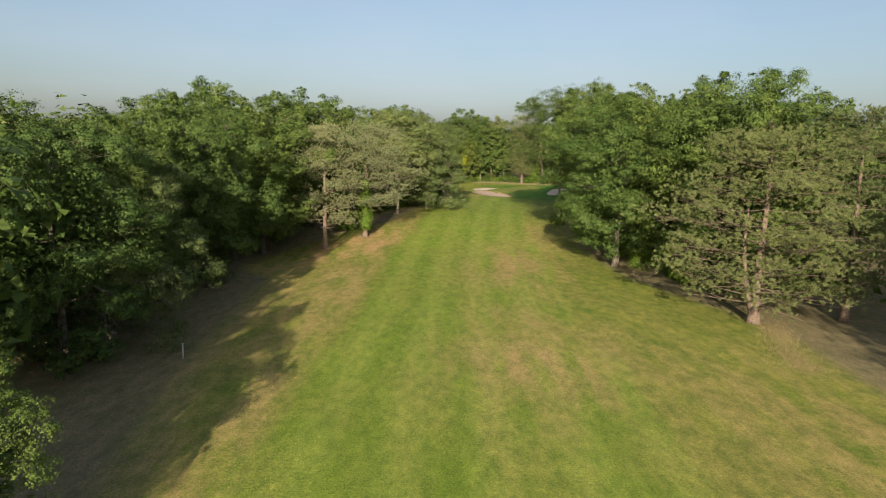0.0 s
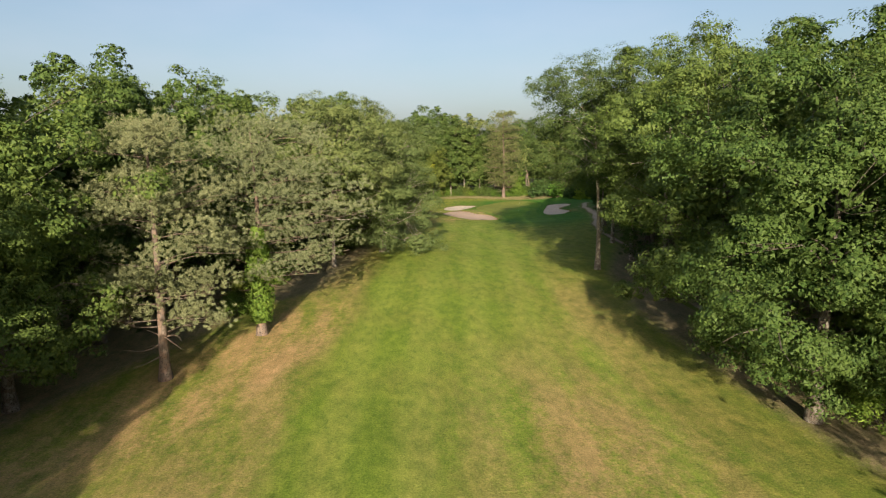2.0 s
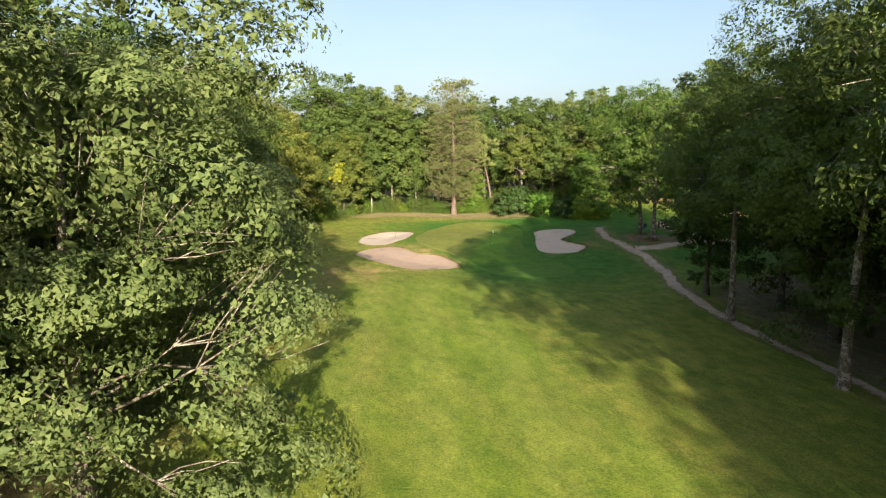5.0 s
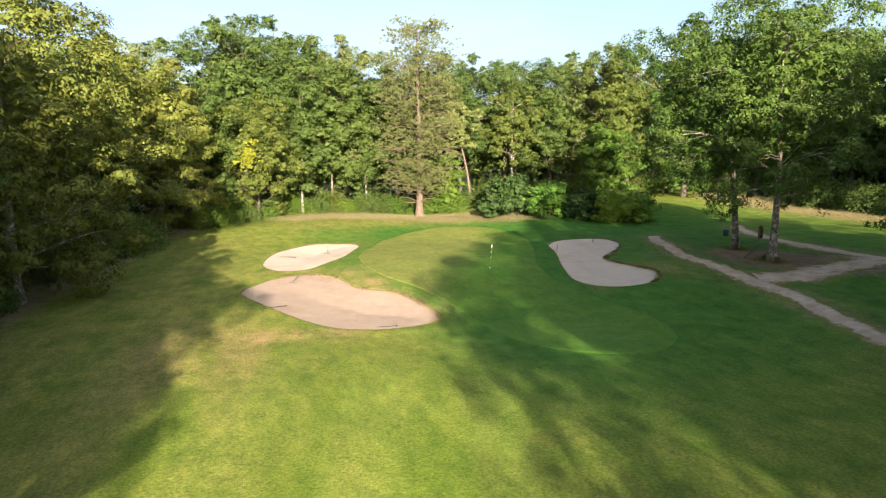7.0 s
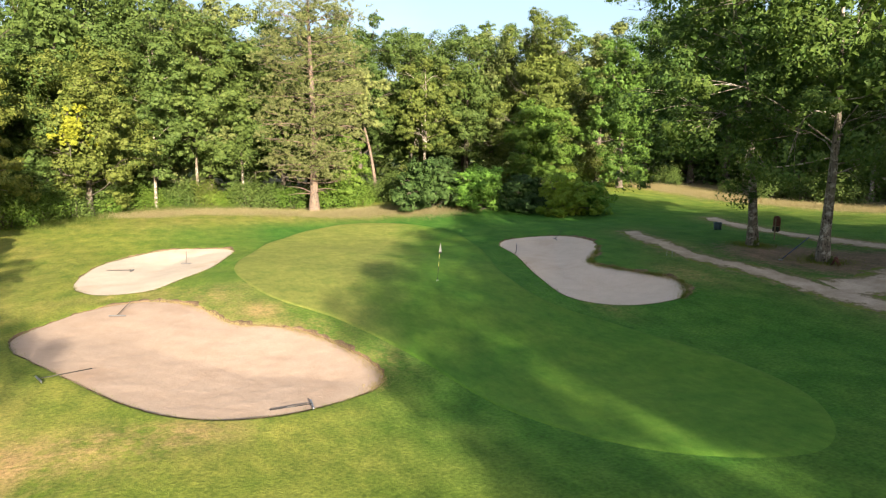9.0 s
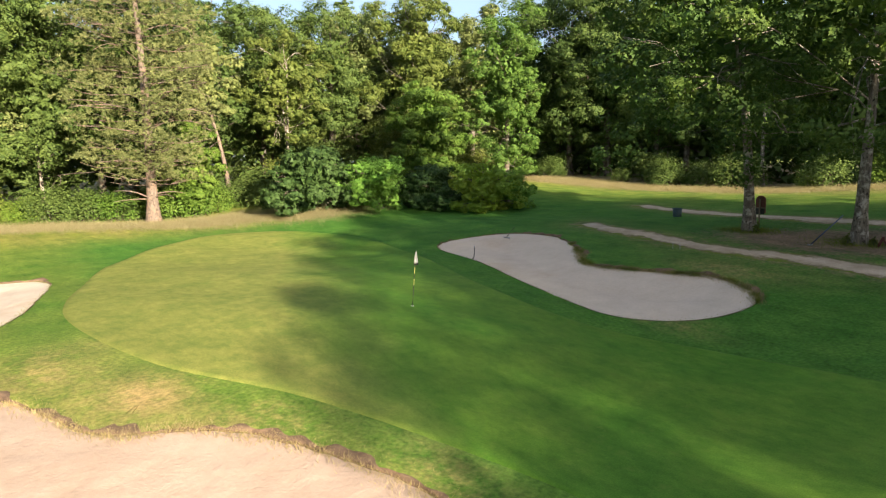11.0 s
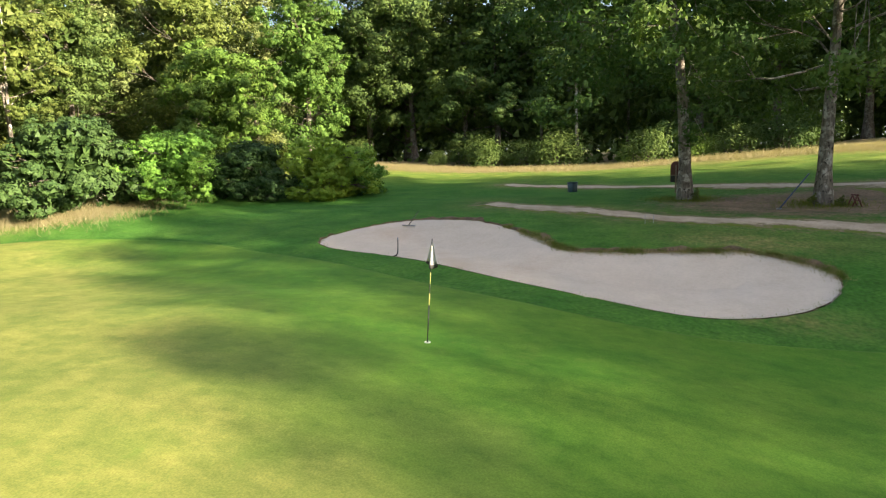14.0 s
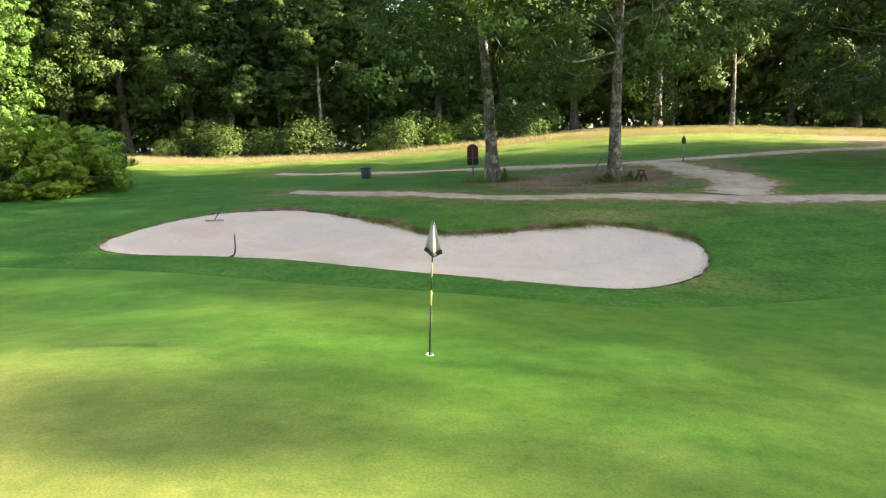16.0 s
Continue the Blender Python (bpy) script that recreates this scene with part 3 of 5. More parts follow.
def broadleaf(seed, H, R, low, blobs, sprays, per, size, leafmat, barkmat=None, r0=None, lean=(0, 0), spread=0.3, flat=0.8, droop=0.0, stems=1, dead=0, ragged=0.22, fork=0.0, twigs=2, dense=1.0, cleft=None, name="oak_tree"):
    """Meshes of a broadleaved tree: trunk, branches, crown (each at the origin). cleft opens the crown to let sunlight
    through: heading, offset, half width, heights.
    """
    rng = np.random.default_rng(seed)

    def kept(p):
        if cleft is None:
            return np.ones(len(p), bool)
        turn, mid, half, z0, z1 = cleft
        off = np.abs(p[:, 0] * np.cos(turn) + p[:, 1] * np.sin(turn) - mid + 0.5 * np.sin(p[:, 2] * 1.9))
        rise = np.sin(np.pi * np.clip((p[:, 2] - z0) / (z1 - z0), 0, 1)) ** 0.5
        return (off > half * rise * (0.75 + 0.35 * np.sin(p[:, 2] * 3.1 + 1))) | (rise <= 0)
    r0 = r0 or H * 0.018
    barkmat = barkmat or BARK
    zc, hz = (H + low) / 2, (H - low) / 2
    i = np.arange(blobs) + 0.5
    ct = 1 - 2 * i / blobs
    zt = np.sign(ct) * (1 - (1 - np.abs(ct)) ** np.where(ct > 0, 1.38, 1.5))
    ph = i * 2.39996 + rng.uniform(0, 6)
    rad = np.sqrt(1 - np.abs(ct) ** np.where(ct > 0, 2.0, 2.7))
    d = np.column_stack([rad * np.cos(ph), rad * np.sin(ph), zt]) + rng.normal(size=(blobs, 3)) * 0.14
    lobes = 1 + ragged * np.sin(ph * 2 + rng.uniform(0, 6)) * 0.5 + rng.uniform(-ragged, ragged * 0.6, blobs)
    shell = np.where(rng.random(blobs) < 0.15, rng.uniform(0.25, 0.6, blobs), 0.82) * np.where(ct > 0.5, np.minimum(lobes, 1.06), lobes)
    bc = d * shell[:, None] * np.array([R, R, hz]) + np.array([lean[0] * H * 0.8, lean[1] * H * 0.8, zc])
    bc[:, 2] = np.minimum(bc[:, 2], zc + hz * 0.86)
    bc[:, 2] -= droop * np.hypot(bc[:, 0], bc[:, 1])
    bc[:, 2] = np.maximum(bc[:, 2], low * 0.9 + 0.3)
    br = R * spread * rng.uniform(0.6, 1.3, blobs)
    trunks, limbs = [], []
    tp = []
    for s in range(stems):
        ln = (lean[0] + (rng.normal() * 0.12 if stems > 1 else 0), lean[1] + (rng.normal() * 0.12 if stems > 1 else 0))
        p, r = trunk_shape(rng, H * 0.82, r0 * (1 if stems == 1 else 0.7), ln)
        trunks.append(tube(p, r, 10))
        tp.append(p)
    for k in range(blobs):
        if k % 2 and blobs > 30:
            continue
        p = tp[k % stems]
        reach = np.hypot(bc[k, 0], bc[k, 1])
        h = np.clip(bc[k, 2] - reach * rng.uniform(0.2, 0.7), max(fork, min(low * 0.75, H * 0.3)) + rng.uniform(0, 0.2) * H, H * 0.75)
        a = np.array([np.interp(h, p[:, 2], p[:, c]) for c in (0, 1)] + [h])
        q = branch_path(rng, a, bc[k], 0.13, 6, 0.08)
        rr = max(0.04, r0 * 0.26 * (1 - h / H))
        limbs.append(tube(q, np.linspace(rr, 0.02, 6), 4))
        for _ in range(twigs if size < 0.4 else 0):
            e = bc[k] + unit(rng.normal(size=(1, 3)) + 0.4 * unit(d[k:k + 1]))[0] * br[k] * 0.8
            limbs.append(tube(branch_path(rng, q[3], e, 0.1, 4), np.linspace(rr * 0.45, 0.012, 4), 4))
    for k in range(dead):
        h = low * rng.uniform(0.6, 1.2)
        ang = rng.uniform(0, 6.28)
        e = np.array([np.cos(ang) * R * 0.5, np.sin(ang) * R * 0.5, h - 0.5])
        q = branch_path(rng, (0, 0, h + 1), e, 0.16, 7)
        limbs.append(tube(q, np.linspace(0.05, 0.015, 7), 5))
        for _ in range(5):
            limbs.append(tube(branch_path(rng, q[rng.integers(2, 5)], e + rng.normal(size=3) * 1.1, 0.1, 4), np.linspace(0.025, 0.008, 4), 4))
    # sprays over the outer and upper side of each bough, leaves over each spray
    ns = blobs * sprays
    bo = np.repeat(np.arange(blobs), sprays)
    out = unit(d)
    su = unit(rng.normal(size=(ns, 3)) * 0.8 + np.array([0, 0, 0.4]) + 0.75 * out[bo])
    sc = bc[bo] + su * (br[bo] * rng.uniform(0.62, 1.06, ns))[:, None] * np.array([1, 1, flat])
    sr = br[bo] * 0.36 * rng.uniform(0.6, 1.35, ns)
    n = ns * per
    own = np.repeat(np.arange(ns), per)
    u = unit(rng.normal(size=(n, 3)) + 0.5 * su[own] + np.array([0, 0, 0.3]))
    c = sc[own] + u * (sr[own] * rng.uniform(0.2, 1.0, n) ** 0.5)[:, None] * np.array([1, 1, 0.62])
    nm = u * 0.6 + su[own] * 0.6 + rng.normal(size=(n, 3)) * 0.32 + np.array([0, 0, 0.35])
    ln = size * rng.uniform(0.6, 1.4, n)
    k = kept(c)
    crown = [leaves(rng, c[k], nm[k], ln[k], ln[k] * rng.uniform(0.55, 0.8, k.sum()))]
    # broader leaves close under them, that make each spray a solid lump
    per2 = int(per * 0.6 * dense)
    own = np.repeat(np.arange(ns), per2)
    n = len(own)
    u = unit(rng.normal(size=(n, 3)) + 0.55 * su[own] + np.array([0, 0, 0.3]))
    c = sc[own] + u * (sr[own] * rng.uniform(0.45, 0.78, n))[:, None] * np.array([1, 1, 0.62])
    ln = size * 1.45 * rng.uniform(0.7, 1.25, n)
    nm = u + 0.5 * su[own] + rng.normal(size=(n, 3)) * 0.22 + np.array([0, 0, 0.2])
    k = kept(c)
    crown.append(leaves(rng, c[k], nm[k], ln[k], ln[k] * 0.85))
    # close inner foliage of each bough, and of the crown's heart
    fs = max(size * 1.5, 0.25)
    fill_n = int(dense * min(150, 16 * (R * spread) ** 2 / fs ** 2 * 0.3)) + 4
    bo = np.repeat(np.arange(blobs), fill_n)
    v = unit(rng.normal(size=(len(bo), 3)) + 0.35 * out[bo])
    ln = fs * rng.uniform(0.7, 1.3, len(bo))
    c = bc[bo] + v * (br[bo] * rng.uniform(0.35, 0.7, len(bo)))[:, None] * np.array([1, 1, flat])
    k = kept(c)
    crown.append(leaves(rng, c[k], v[k] + rng.normal(size=v[k].shape) * 0.3, ln[k], ln[k] * 0.85))
    k = int(2200 * dense) + 100
    w = unit(rng.normal(size=(k, 3))) * rng.uniform(0.3, 1, (k, 1)) ** 0.5 * np.array([R, R, hz]) * 0.55 + np.array([lean[0] * H * 0.8, lean[1] * H * 0.8, zc])
    w = w[kept(w)]
    k = len(w)
    crown = join(crown + [leaves(rng, w, rng.normal(size=(k, 3)), rng.uniform(0.4, 0.7, k), rng.uniform(0.4, 0.6, k))])
    return {"name": name, "trunk": mesh_from("trunk", *join(trunks + limbs), barkmat), "crown": mesh_from("crown", *crown, leafmat, False)}


def pine(seed, H, R, low, whorls, per, size, leafmat, r0=0.4, top=0.35, name="pine_tree", bare=3, upsweep=0.12, pad=0.2, reach_to=(0.0, 0.0), tufts=13, twin=None):
    """Meshes of a pine: trunk, long crooked branches, flat pads of needle tufts."""
    rng = np.random.default_rng(seed)
    p, r = trunk_shape(rng, H * 0.97, r0, (0, 0), 0.012, 14)
    limbs, cs, ax = [], [], []
    for k in range(whorls):
        f = (k + rng.uniform(0, 0.7)) / whorls
        h = low + (H - low) * f * 0.97
        hb = h
        reach = R * (np.sin(np.pi * min(1, 0.18 + f * (1 - top * 0.6))) ** 0.7) * rng.uniform(0.8, 1.12)
        a0 = rng.uniform(0, 6.28)
        for b in range(5):
            ang = a0 + b * 1.257 + rng.normal() * 0.3
            h = hb + rng.uniform(-0.45, 0.45) * (H - low) / whorls
            e = np.array([np.cos(ang) * reach + reach_to[0] * reach / R, np.sin(ang) * reach + reach_to[1] * reach / R, h + reach * rng.uniform(-0.05, 1) * upsweep])
            s = np.array([np.interp(h, p[:, 2], p[:, c]) for c in (0, 1)] + [h - reach * 0.1])
            q = branch_path(rng, s, e, 0.06, 7)
            rr = max(0.025, r0 * 0.14 * (1 - f * 0.7))
            limbs.append(tube(q, np.linspace(rr, 0.02, 7), 5))
            for j in range(4):
                at = q[(6, 5, 4, 2 + b % 2)[j]]
                c0 = at + np.array([rng.normal() * R * 0.12, rng.normal() * R * 0.12, rng.uniform(0.0, 0.6)])
                limbs.append(tube(branch_path(rng, q[3], c0, 0.08, 4), np.linspace(rr * 0.4, 0.012, 4), 4))
                sz = R * pad * rng.uniform(0.6, 1.25)
                q1, q2 = np.sqrt(rng.uniform(0, 1, tufts)), rng.uniform(0, 6.28, tufts)
                dome = np.column_stack([q1 * np.cos(q2), q1 * np.sin(q2), 0.62 * (1 - q1 * q1) + rng.normal(size=tufts) * 0.13]) * sz
                pick = rng.integers(0, tufts, per)
                cs.append(dome[pick] + rng.normal(size=(per, 3)) * 0.05 + c0)
                ax.append(dome[pick] / sz)
    if twin:
        q = branch_path(rng, (0, 0, 0.5), (twin[0], twin[1], H * 0.62), 0.0, 8)
        q[1:-1] += np.outer(np.sin(np.linspace(0, np.pi, 8))[1:-1], (twin[0] * 0.45, twin[1] * 0.45, 0))
        limbs.append(tube(q, np.linspace(r0 * 0.75, 0.06, 8), 9))
    for k in range(bare):
        h = low * rng.uniform(0.5, 0.95)
        ang = rng.uniform(0, 6.28)
        q = branch_path(rng, (0, 0, h), (np.cos(ang) * R * 0.5, np.sin(ang) * R * 0.5, h + rng.uniform(-0.6, 1)), 0.1, 6)
        limbs.append(tube(q, np.linspace(0.08, 0.015, 6), 5))
    c = np.concatenate(cs)
    n = len(c)
    tl = size * rng.uniform(0.7, 1.3, n)
    dirn = unit(rng.normal(size=(n, 3)) * np.array([1, 1, 0.6]) + 0.7 * np.concatenate(ax) + np.array([0, 0, 0.45]))
    sidev = unit(np.cross(dirn, rng.normal(size=(n, 3))))
    w = (tl * 0.085)[:, None]
    tips = dirn * tl[:, None]
    lift = np.cross(dirn, sidev) * w
    v = np.stack([c - sidev * w, c + sidev * w + lift, c + tips], 1).reshape(-1, 3)
    return {"name": name, "trunk": mesh_from("trunk", *join([tube(p, r, 10)] + limbs), PINEBARK), "crown": mesh_from("crown", v, np.arange(3 * n).reshape(-1, 3), leafmat, False)}


def shrub(seed, R, H, blobs, per, size, leafmat, name="shrub"):
    rng = np.random.default_rng(seed)
    d = unit(rng.normal(size=(blobs, 3)))
    d[:, 2] = np.abs(d[:, 2])
    bc = d * np.array([R * 0.72, R * 0.72, H * 0.68]) * rng.uniform(0.55, 1.08, blobs)[:, None] + np.array([0, 0, H * 0.12])
    br = min(R, H) * 0.34 * rng.uniform(0.6, 1.3, blobs)
    own = np.repeat(np.arange(blobs), per)
    n = blobs * per
    u = unit(rng.normal(size=(n, 3)) + 0.4 * d[own])
    c = bc[own] + u * (br[own] * rng.uniform(0.3, 1.1, n) ** 0.6)[:, None]
    c[:, 2] = np.maximum(c[:, 2], 0.04)
    ln = size * rng.uniform(0.6, 1.35, n)
    lv = leaves(rng, c, u * 0.8 + rng.normal(size=(n, 3)) * 0.4 + np.array([0, 0, 0.7]), ln, ln * 0.7)
    st = [tube(branch_path(rng, rng.normal(size=3) * np.array([0.3, 0.3, 0]) - np.array([0, 0, 0.1]), b, 0.08, 5), np.linspace(0.05, 0.01, 5), 4) for b in bc[::2]]
    return {"name": name, "branches": mesh_from("stems", *join(st), BARK), "crown": mesh_from("foliage", *lv, leafmat, False)}


def plant(kind, x, y, rz=0.0, s=1.0, label="", category="tree", group="", sink=0.05):
    ob = empty(kind["name"], x, y, gz(x, y) - sink, rz, s)
    for key, nm in (("trunk", "trunk"), ("branches", "branches"), ("crown", "crown")):
        if key in kind:
            part(nm if "trunk" in kind else {"branches": "stem", "crown": "foliage"}[key], kind[key], ob)
    return tagged(ob, label, category, group)


rnd = random.Random(7)
# near kinds, fine leaves
NEAR = [broadleaf(11, 22, 8.5, 2.0, 62, 18, 56, 0.15, OAKLEAF, spread=0.28, ragged=0.2, dense=0.9, droop=0.1, name="oak_tree"),
        broadleaf(12, 24, 8.0, 1.6, 62, 18, 56, 0.15, DEEPLEAF, spread=0.28, ragged=0.2, dense=0.9, droop=0.1, name="oak_tree"),
        broadleaf(13, 22, 9.4, 1.0, 72, 17, 56, 0.155, OLIVELEAF, spread=0.3, droop=0.16, dead=1, twigs=6, barkmat=PALEBARK, name="oak_tree")]
OPEN = broadleaf(18, 22, 8.6, 7.0, 60, 16, 52, 0.15, OLIVELEAF, PALEBARK, spread=0.3, dead=3, twigs=6, r0=0.27, name="oak_tree")
FORK = broadleaf(14, 26.3, 7.7, 9.5, 60, 16, 54, 0.16, DEEPLEAF, PALEBARK, dense=0.5, ragged=0.1, spread=0.3, r0=0.34, fork=12.5, name="oak_tree")
# cleft runs along the sun's heading, added so dapples of light reach the green
BROAD = broadleaf(19, 26.2, 9.6, 12.0, 76, 16, 56, 0.14, SHADELEAF, PALEBARK, dense=0.85, cleft=(radians(24), -2.5, 2.1, 13.0, 22.0), ragged=0.1, spread=0.29, r0=0.34, fork=11.5, lean=(-0.014, -0.052), name="oak_tree")
PARK = [broadleaf(15, 21, 8.2, 2.0, 60, 16, 44, 0.18, LIMELEAF, PALEBARK, spread=0.29, r0=0.38, droop=0.12, name="hornbeam_tree"),
        broadleaf(16, 22, 7.7, 4.8, 52, 12, 46, 0.165, PARKLEAF, PALEBARK, dense=0.55, spread=0.28, r0=0.31, droop=0.14, lean=(-0.1, 0.09), fork=5.5, name="hornbeam_tree"),
        broadleaf(17, 21, 7.4, 4.6, 50, 12, 46, 0.165, PARKLEAF, PALEBARK, dense=0.55, spread=0.28, r0=0.31, droop=0.14, fork=4.6, name="hornbeam_tree"),
        broadleaf(20, 21, 7.4, 4.2, 54, 13, 46, 0.165, SHADELEAF, PALEBARK, dense=0.9, spread=0.29, r0=0.31, droop=0.14, fork=4.6, name="hornbeam_tree")]
MID = [broadleaf(21, 22, 6.8, 2.5, 58, 11, 34, 0.21, OAKLEAF, spread=0.32, ragged=0.16, name="oak_tree"),
       broadleaf(22, 24, 6.4, 3.0, 58, 11, 34, 0.21, DEEPLEAF, spread=0.32, ragged=0.16, name="beech_tree"),
       broadleaf(23, 23, 7.0, 2.0, 58, 11, 34, 0.21, OAKLEAF, spread=0.32, ragged=0.16, name="oak_tree"),
       broadleaf(24, 25, 6.0, 4.0, 58, 11, 34, 0.21, DEEPLEAF, spread=0.32, ragged=0.16, name="beech_tree"),
       broadleaf(25, 21, 6.4, 1.5, 58, 11, 34, 0.21, LIMELEAF, spread=0.32, ragged=0.16, name="hornbeam_tree"),
       broadleaf(26, 22, 6.6, 2.0, 58, 11, 34, 0.21, OLIVELEAF, spread=0.32, ragged=0.16, name="oak_tree")]
FINE = [broadleaf(71, 23, 6.6, 1.8, 42, 14, 30, 0.19, FARLEAF, BARK, spread=0.30, ragged=0.3, name="oak_tree"),
        broadleaf(72, 24, 6.0, 2.4, 42, 14, 30, 0.19, FARLEAF, spread=0.30, ragged=0.3, name="beech_tree"),
        broadleaf(73, 22, 6.2, 1.5, 42, 14, 30, 0.19, FARLEAF, spread=0.32, ragged=0.3, droop=0.1, name="hornbeam_tree"),
        broadleaf(74, 24, 5.2, 3.5, 40, 14, 30, 0.19, OLIVELEAF, BARK, spread=0.34, ragged=0.3, name="ash_tree")]
BIGPINE = pine(31, 18.5, 9.4, 2.0, 15, 520, 0.24, PINEWARM, 0.5, name="scots_pine", upsweep=0.14, pad=0.2, tufts=17, twin=(-1.3, 0.5))
MIDPINE = pine(32, 20.5, 5.6, 4.0, 9, 820, 0.20, PINELEAF, 0.42, name="scots_pine", upsweep=0.1, pad=0.34, bare=6, tufts=26)
IVYPINE = pine(34, 19.5, 6.4, 5.8, 9, 820, 0.20, PINELEAF, 0.42, name="scots_pine", reach_to=(2.4, 1.0), upsweep=0.1, pad=0.30, bare=8, tufts=26)
TALLPINE = pine(33, 27, 5.8, 3.2, 22, 170, 0.30, FIRLEAF, 0.5, top=0.5, name="tall_pine", pad=0.25, upsweep=-0.05, bare=5, tufts=12)

# key trees along the left wood
for kind, x, y, rz, s, label in (
        (NEAR[0], -17.6, 24.0, 30, 0.5, "leafy young oak at the edge of the dark wood"),
        (NEAR[1], -28.3, 51.4, 80, 0.84, "tall dark green oak in the shaded wood edge"),
        (NEAR[0], -31.5, 64, 200, 0.9, "tall oak with a pale trunk in the wood edge"),
        (NEAR[2], -28.6, 59, 310, 0.78, "spreading oak with low hanging boughs"),
        (NEAR[0], -29.8, 97.4, 140, 0.92, "broad oak beside the dry grass"),
        (NEAR[1], -27.6, 79.5, 20, 0.9, "broad dark green oak in the wood edge"),
        (MIDPINE, -18.3, 107.5, 0, 1.0, "scots pine with grey-green needles and a bare trunk"),
        (IVYPINE, -12.7, 116.5, 0, 1.0, "scots pine with an ivy-clad trunk"),
        (OPEN, -8.5, 142.5, 60, 0.98, "pale-trunked oak with dead lower branches"),
        (NEAR[2], -2.3, 154.5, 60, 0.98, "large spreading oak with hanging boughs"),
        (NEAR[2], -4.4, 170, 190, 0.88, "spreading oak leaning over the fairway edge"),
        (NEAR[0], -4.0, 181, 120, 0.95, "leafy oak at the fairway edge"),
        (NEAR[1], -5.0, 198, 250, 0.88, "dense oak in sun at the wood edge"),
        (PARK[0], -3, 214, 40, 1.05, "yellow-green hornbeam with low foliage"),
        (PARK[0], -8, 231, 150, 0.95, "yellow-green hornbeam beside the bunkers")):
    plant(kind, x, y, rz, s, label, group="trees of the western wood")
drng = np.random.default_rng(12)
limb = [tube(branch_path(drng, (0.2, -0.2, 7.4), (3.9, -1.6, 8.6), 0.05, 8), np.linspace(0.11, 0.03, 8), 6), tube(branch_path(drng, (0.2, -0.3, 6.6), (3.4, -2.2, 7.0), 0.05, 8), np.linspace(0.10, 0.03, 8), 6)]
for k in range(16):
    a = np.array([1.4 + 0.14 * k, -0.9 - 0.06 * k, 7.3 + (k % 2) * 0.7])
    limb.append(tube(branch_path(drng, a, a + drng.normal(size=3) * np.array([0.9, 0.6, 0.6]) + np.array([0.6, -0.2, 0.3]), 0.12, 5), np.linspace(0.035, 0.01, 5), 5))
oak = [o for o in scene.objects if o.get("label") == "pale-trunked oak with dead lower branches"][0]
bare = part("dead_branch", mesh_from("dead_branch", *join(limb), DEADWOOD), oak, "bare bleached dead limb")
bare.rotation_euler[2] = -oak.rotation_euler[2]
# first three are out of view, added to cast the left strip of shade
for kind, x, y, rz, s in ((MID[0], -25.5, 3, 0, 0.95), (MID[1], -25, -14, 90, 1.0), (MID[0], -26.5, -32, 200, 1.0), (MID[1], -27.5, 117, 0, 1.08), (MID[2], -34, 107, 50, 1.1), (MID[0], -24, 127.5, 100, 1.1), (MID[2], -18, 137, 200, 0.98)):
    plant(kind, x, y, rz, s, "tall tree in the shaded western wood", group="trees of the western wood")
# key trees along the right wood
for kind, x, y, rz, s, label in (
        (BIGPINE, 31.8, 65.5, 0, 1.0, "broad low-branched scots pine with a forked trunk"),
        (TALLPINE, 41.8, 66.8, 0, 0.8, "slender pine behind the broad pine"),
        (NEAR[0], 26.2, 95, 10, 1.12, "big oak leaning over the fairway"),
        (NEAR[0], 37, 82, 220, 1.22, "tall oak in the wood edge"),
        (NEAR[1], 28.2, 110.5, 15, 1.15, "tall leafy oak with boughs to the ground"),
        (FORK, 28.6, 123.5, 270, 1.05, "tall leafy oak at the fairway edge"),
        (BROAD, 26.0, 138.2, 330, 0.99, "tall pale-trunked oak forking high above the path"),
        (FORK, 32.5, 143.5, 140, 0.88, "tall pale-trunked oak beside the footpath"),
        (FORK, 35.3, 159.3, 60, 0.92, "tall dark oak beside the footpath"),
        (FORK, 38.3, 173.5, 230, 0.8, "pale-trunked oak beside the footpath"),
        (PARK[1], 52.1, 213.2, 0, 1.0, "leaning hornbeam with hanging boughs on bare earth"),
        (PARK[2], 50.8, 207.6, 0, 1.0, "straight hornbeam with hanging boughs on bare earth"),
        (PARK[3], 57.0, 189.0, 140, 0.95, "broad hornbeam with hanging boughs beside the path")):
    plant(kind, x, y, rz, s, label, group="trees of the eastern wood")
for kind, x, y, rz, s in ((FINE[1], 37.8, 149, 30, 0.9), (FINE[2], 40.5, 157.5, 130, 0.95), (FINE[0], 41.8, 167, 220, 0.95), (FINE[1], 44, 175, 310, 0.75), (FINE[0], 36.5, 140, 170, 1.0), (FINE[0], 41.5, 181.5, 60, 0.62)):
    plant(kind, x, y, rz, s, "dark leafy tree with low boughs behind the footpath", group="trees of the eastern wood")
# never in view; added to drop a shadow on the right-hand rough
plant(NEAR[0], 34.5, 12, 0, 0.55, "small unseen oak that shades the eastern rough", group="trees of the eastern wood")
# key trees behind the green
BIRCHY = broadleaf(41, 17, 4.4, 6.0, 34, 12, 42, 0.16, LIMELEAF, PALEBARK, stems=3, r0=0.28, spread=0.26, name="birch_tree")
BRIGHT = broadleaf(42, 21, 4.3, 1.5, 56, 13, 46, 0.165, MAPLELEAF, spread=0.36, ragged=0.15, name="maple_tree")
STOUT = broadleaf(49, 24, 6.0, 8.5, 40, 12, 40, 0.19, FARLEAF, PALEBARK, spread=0.32, r0=0.42, name="ash_tree")
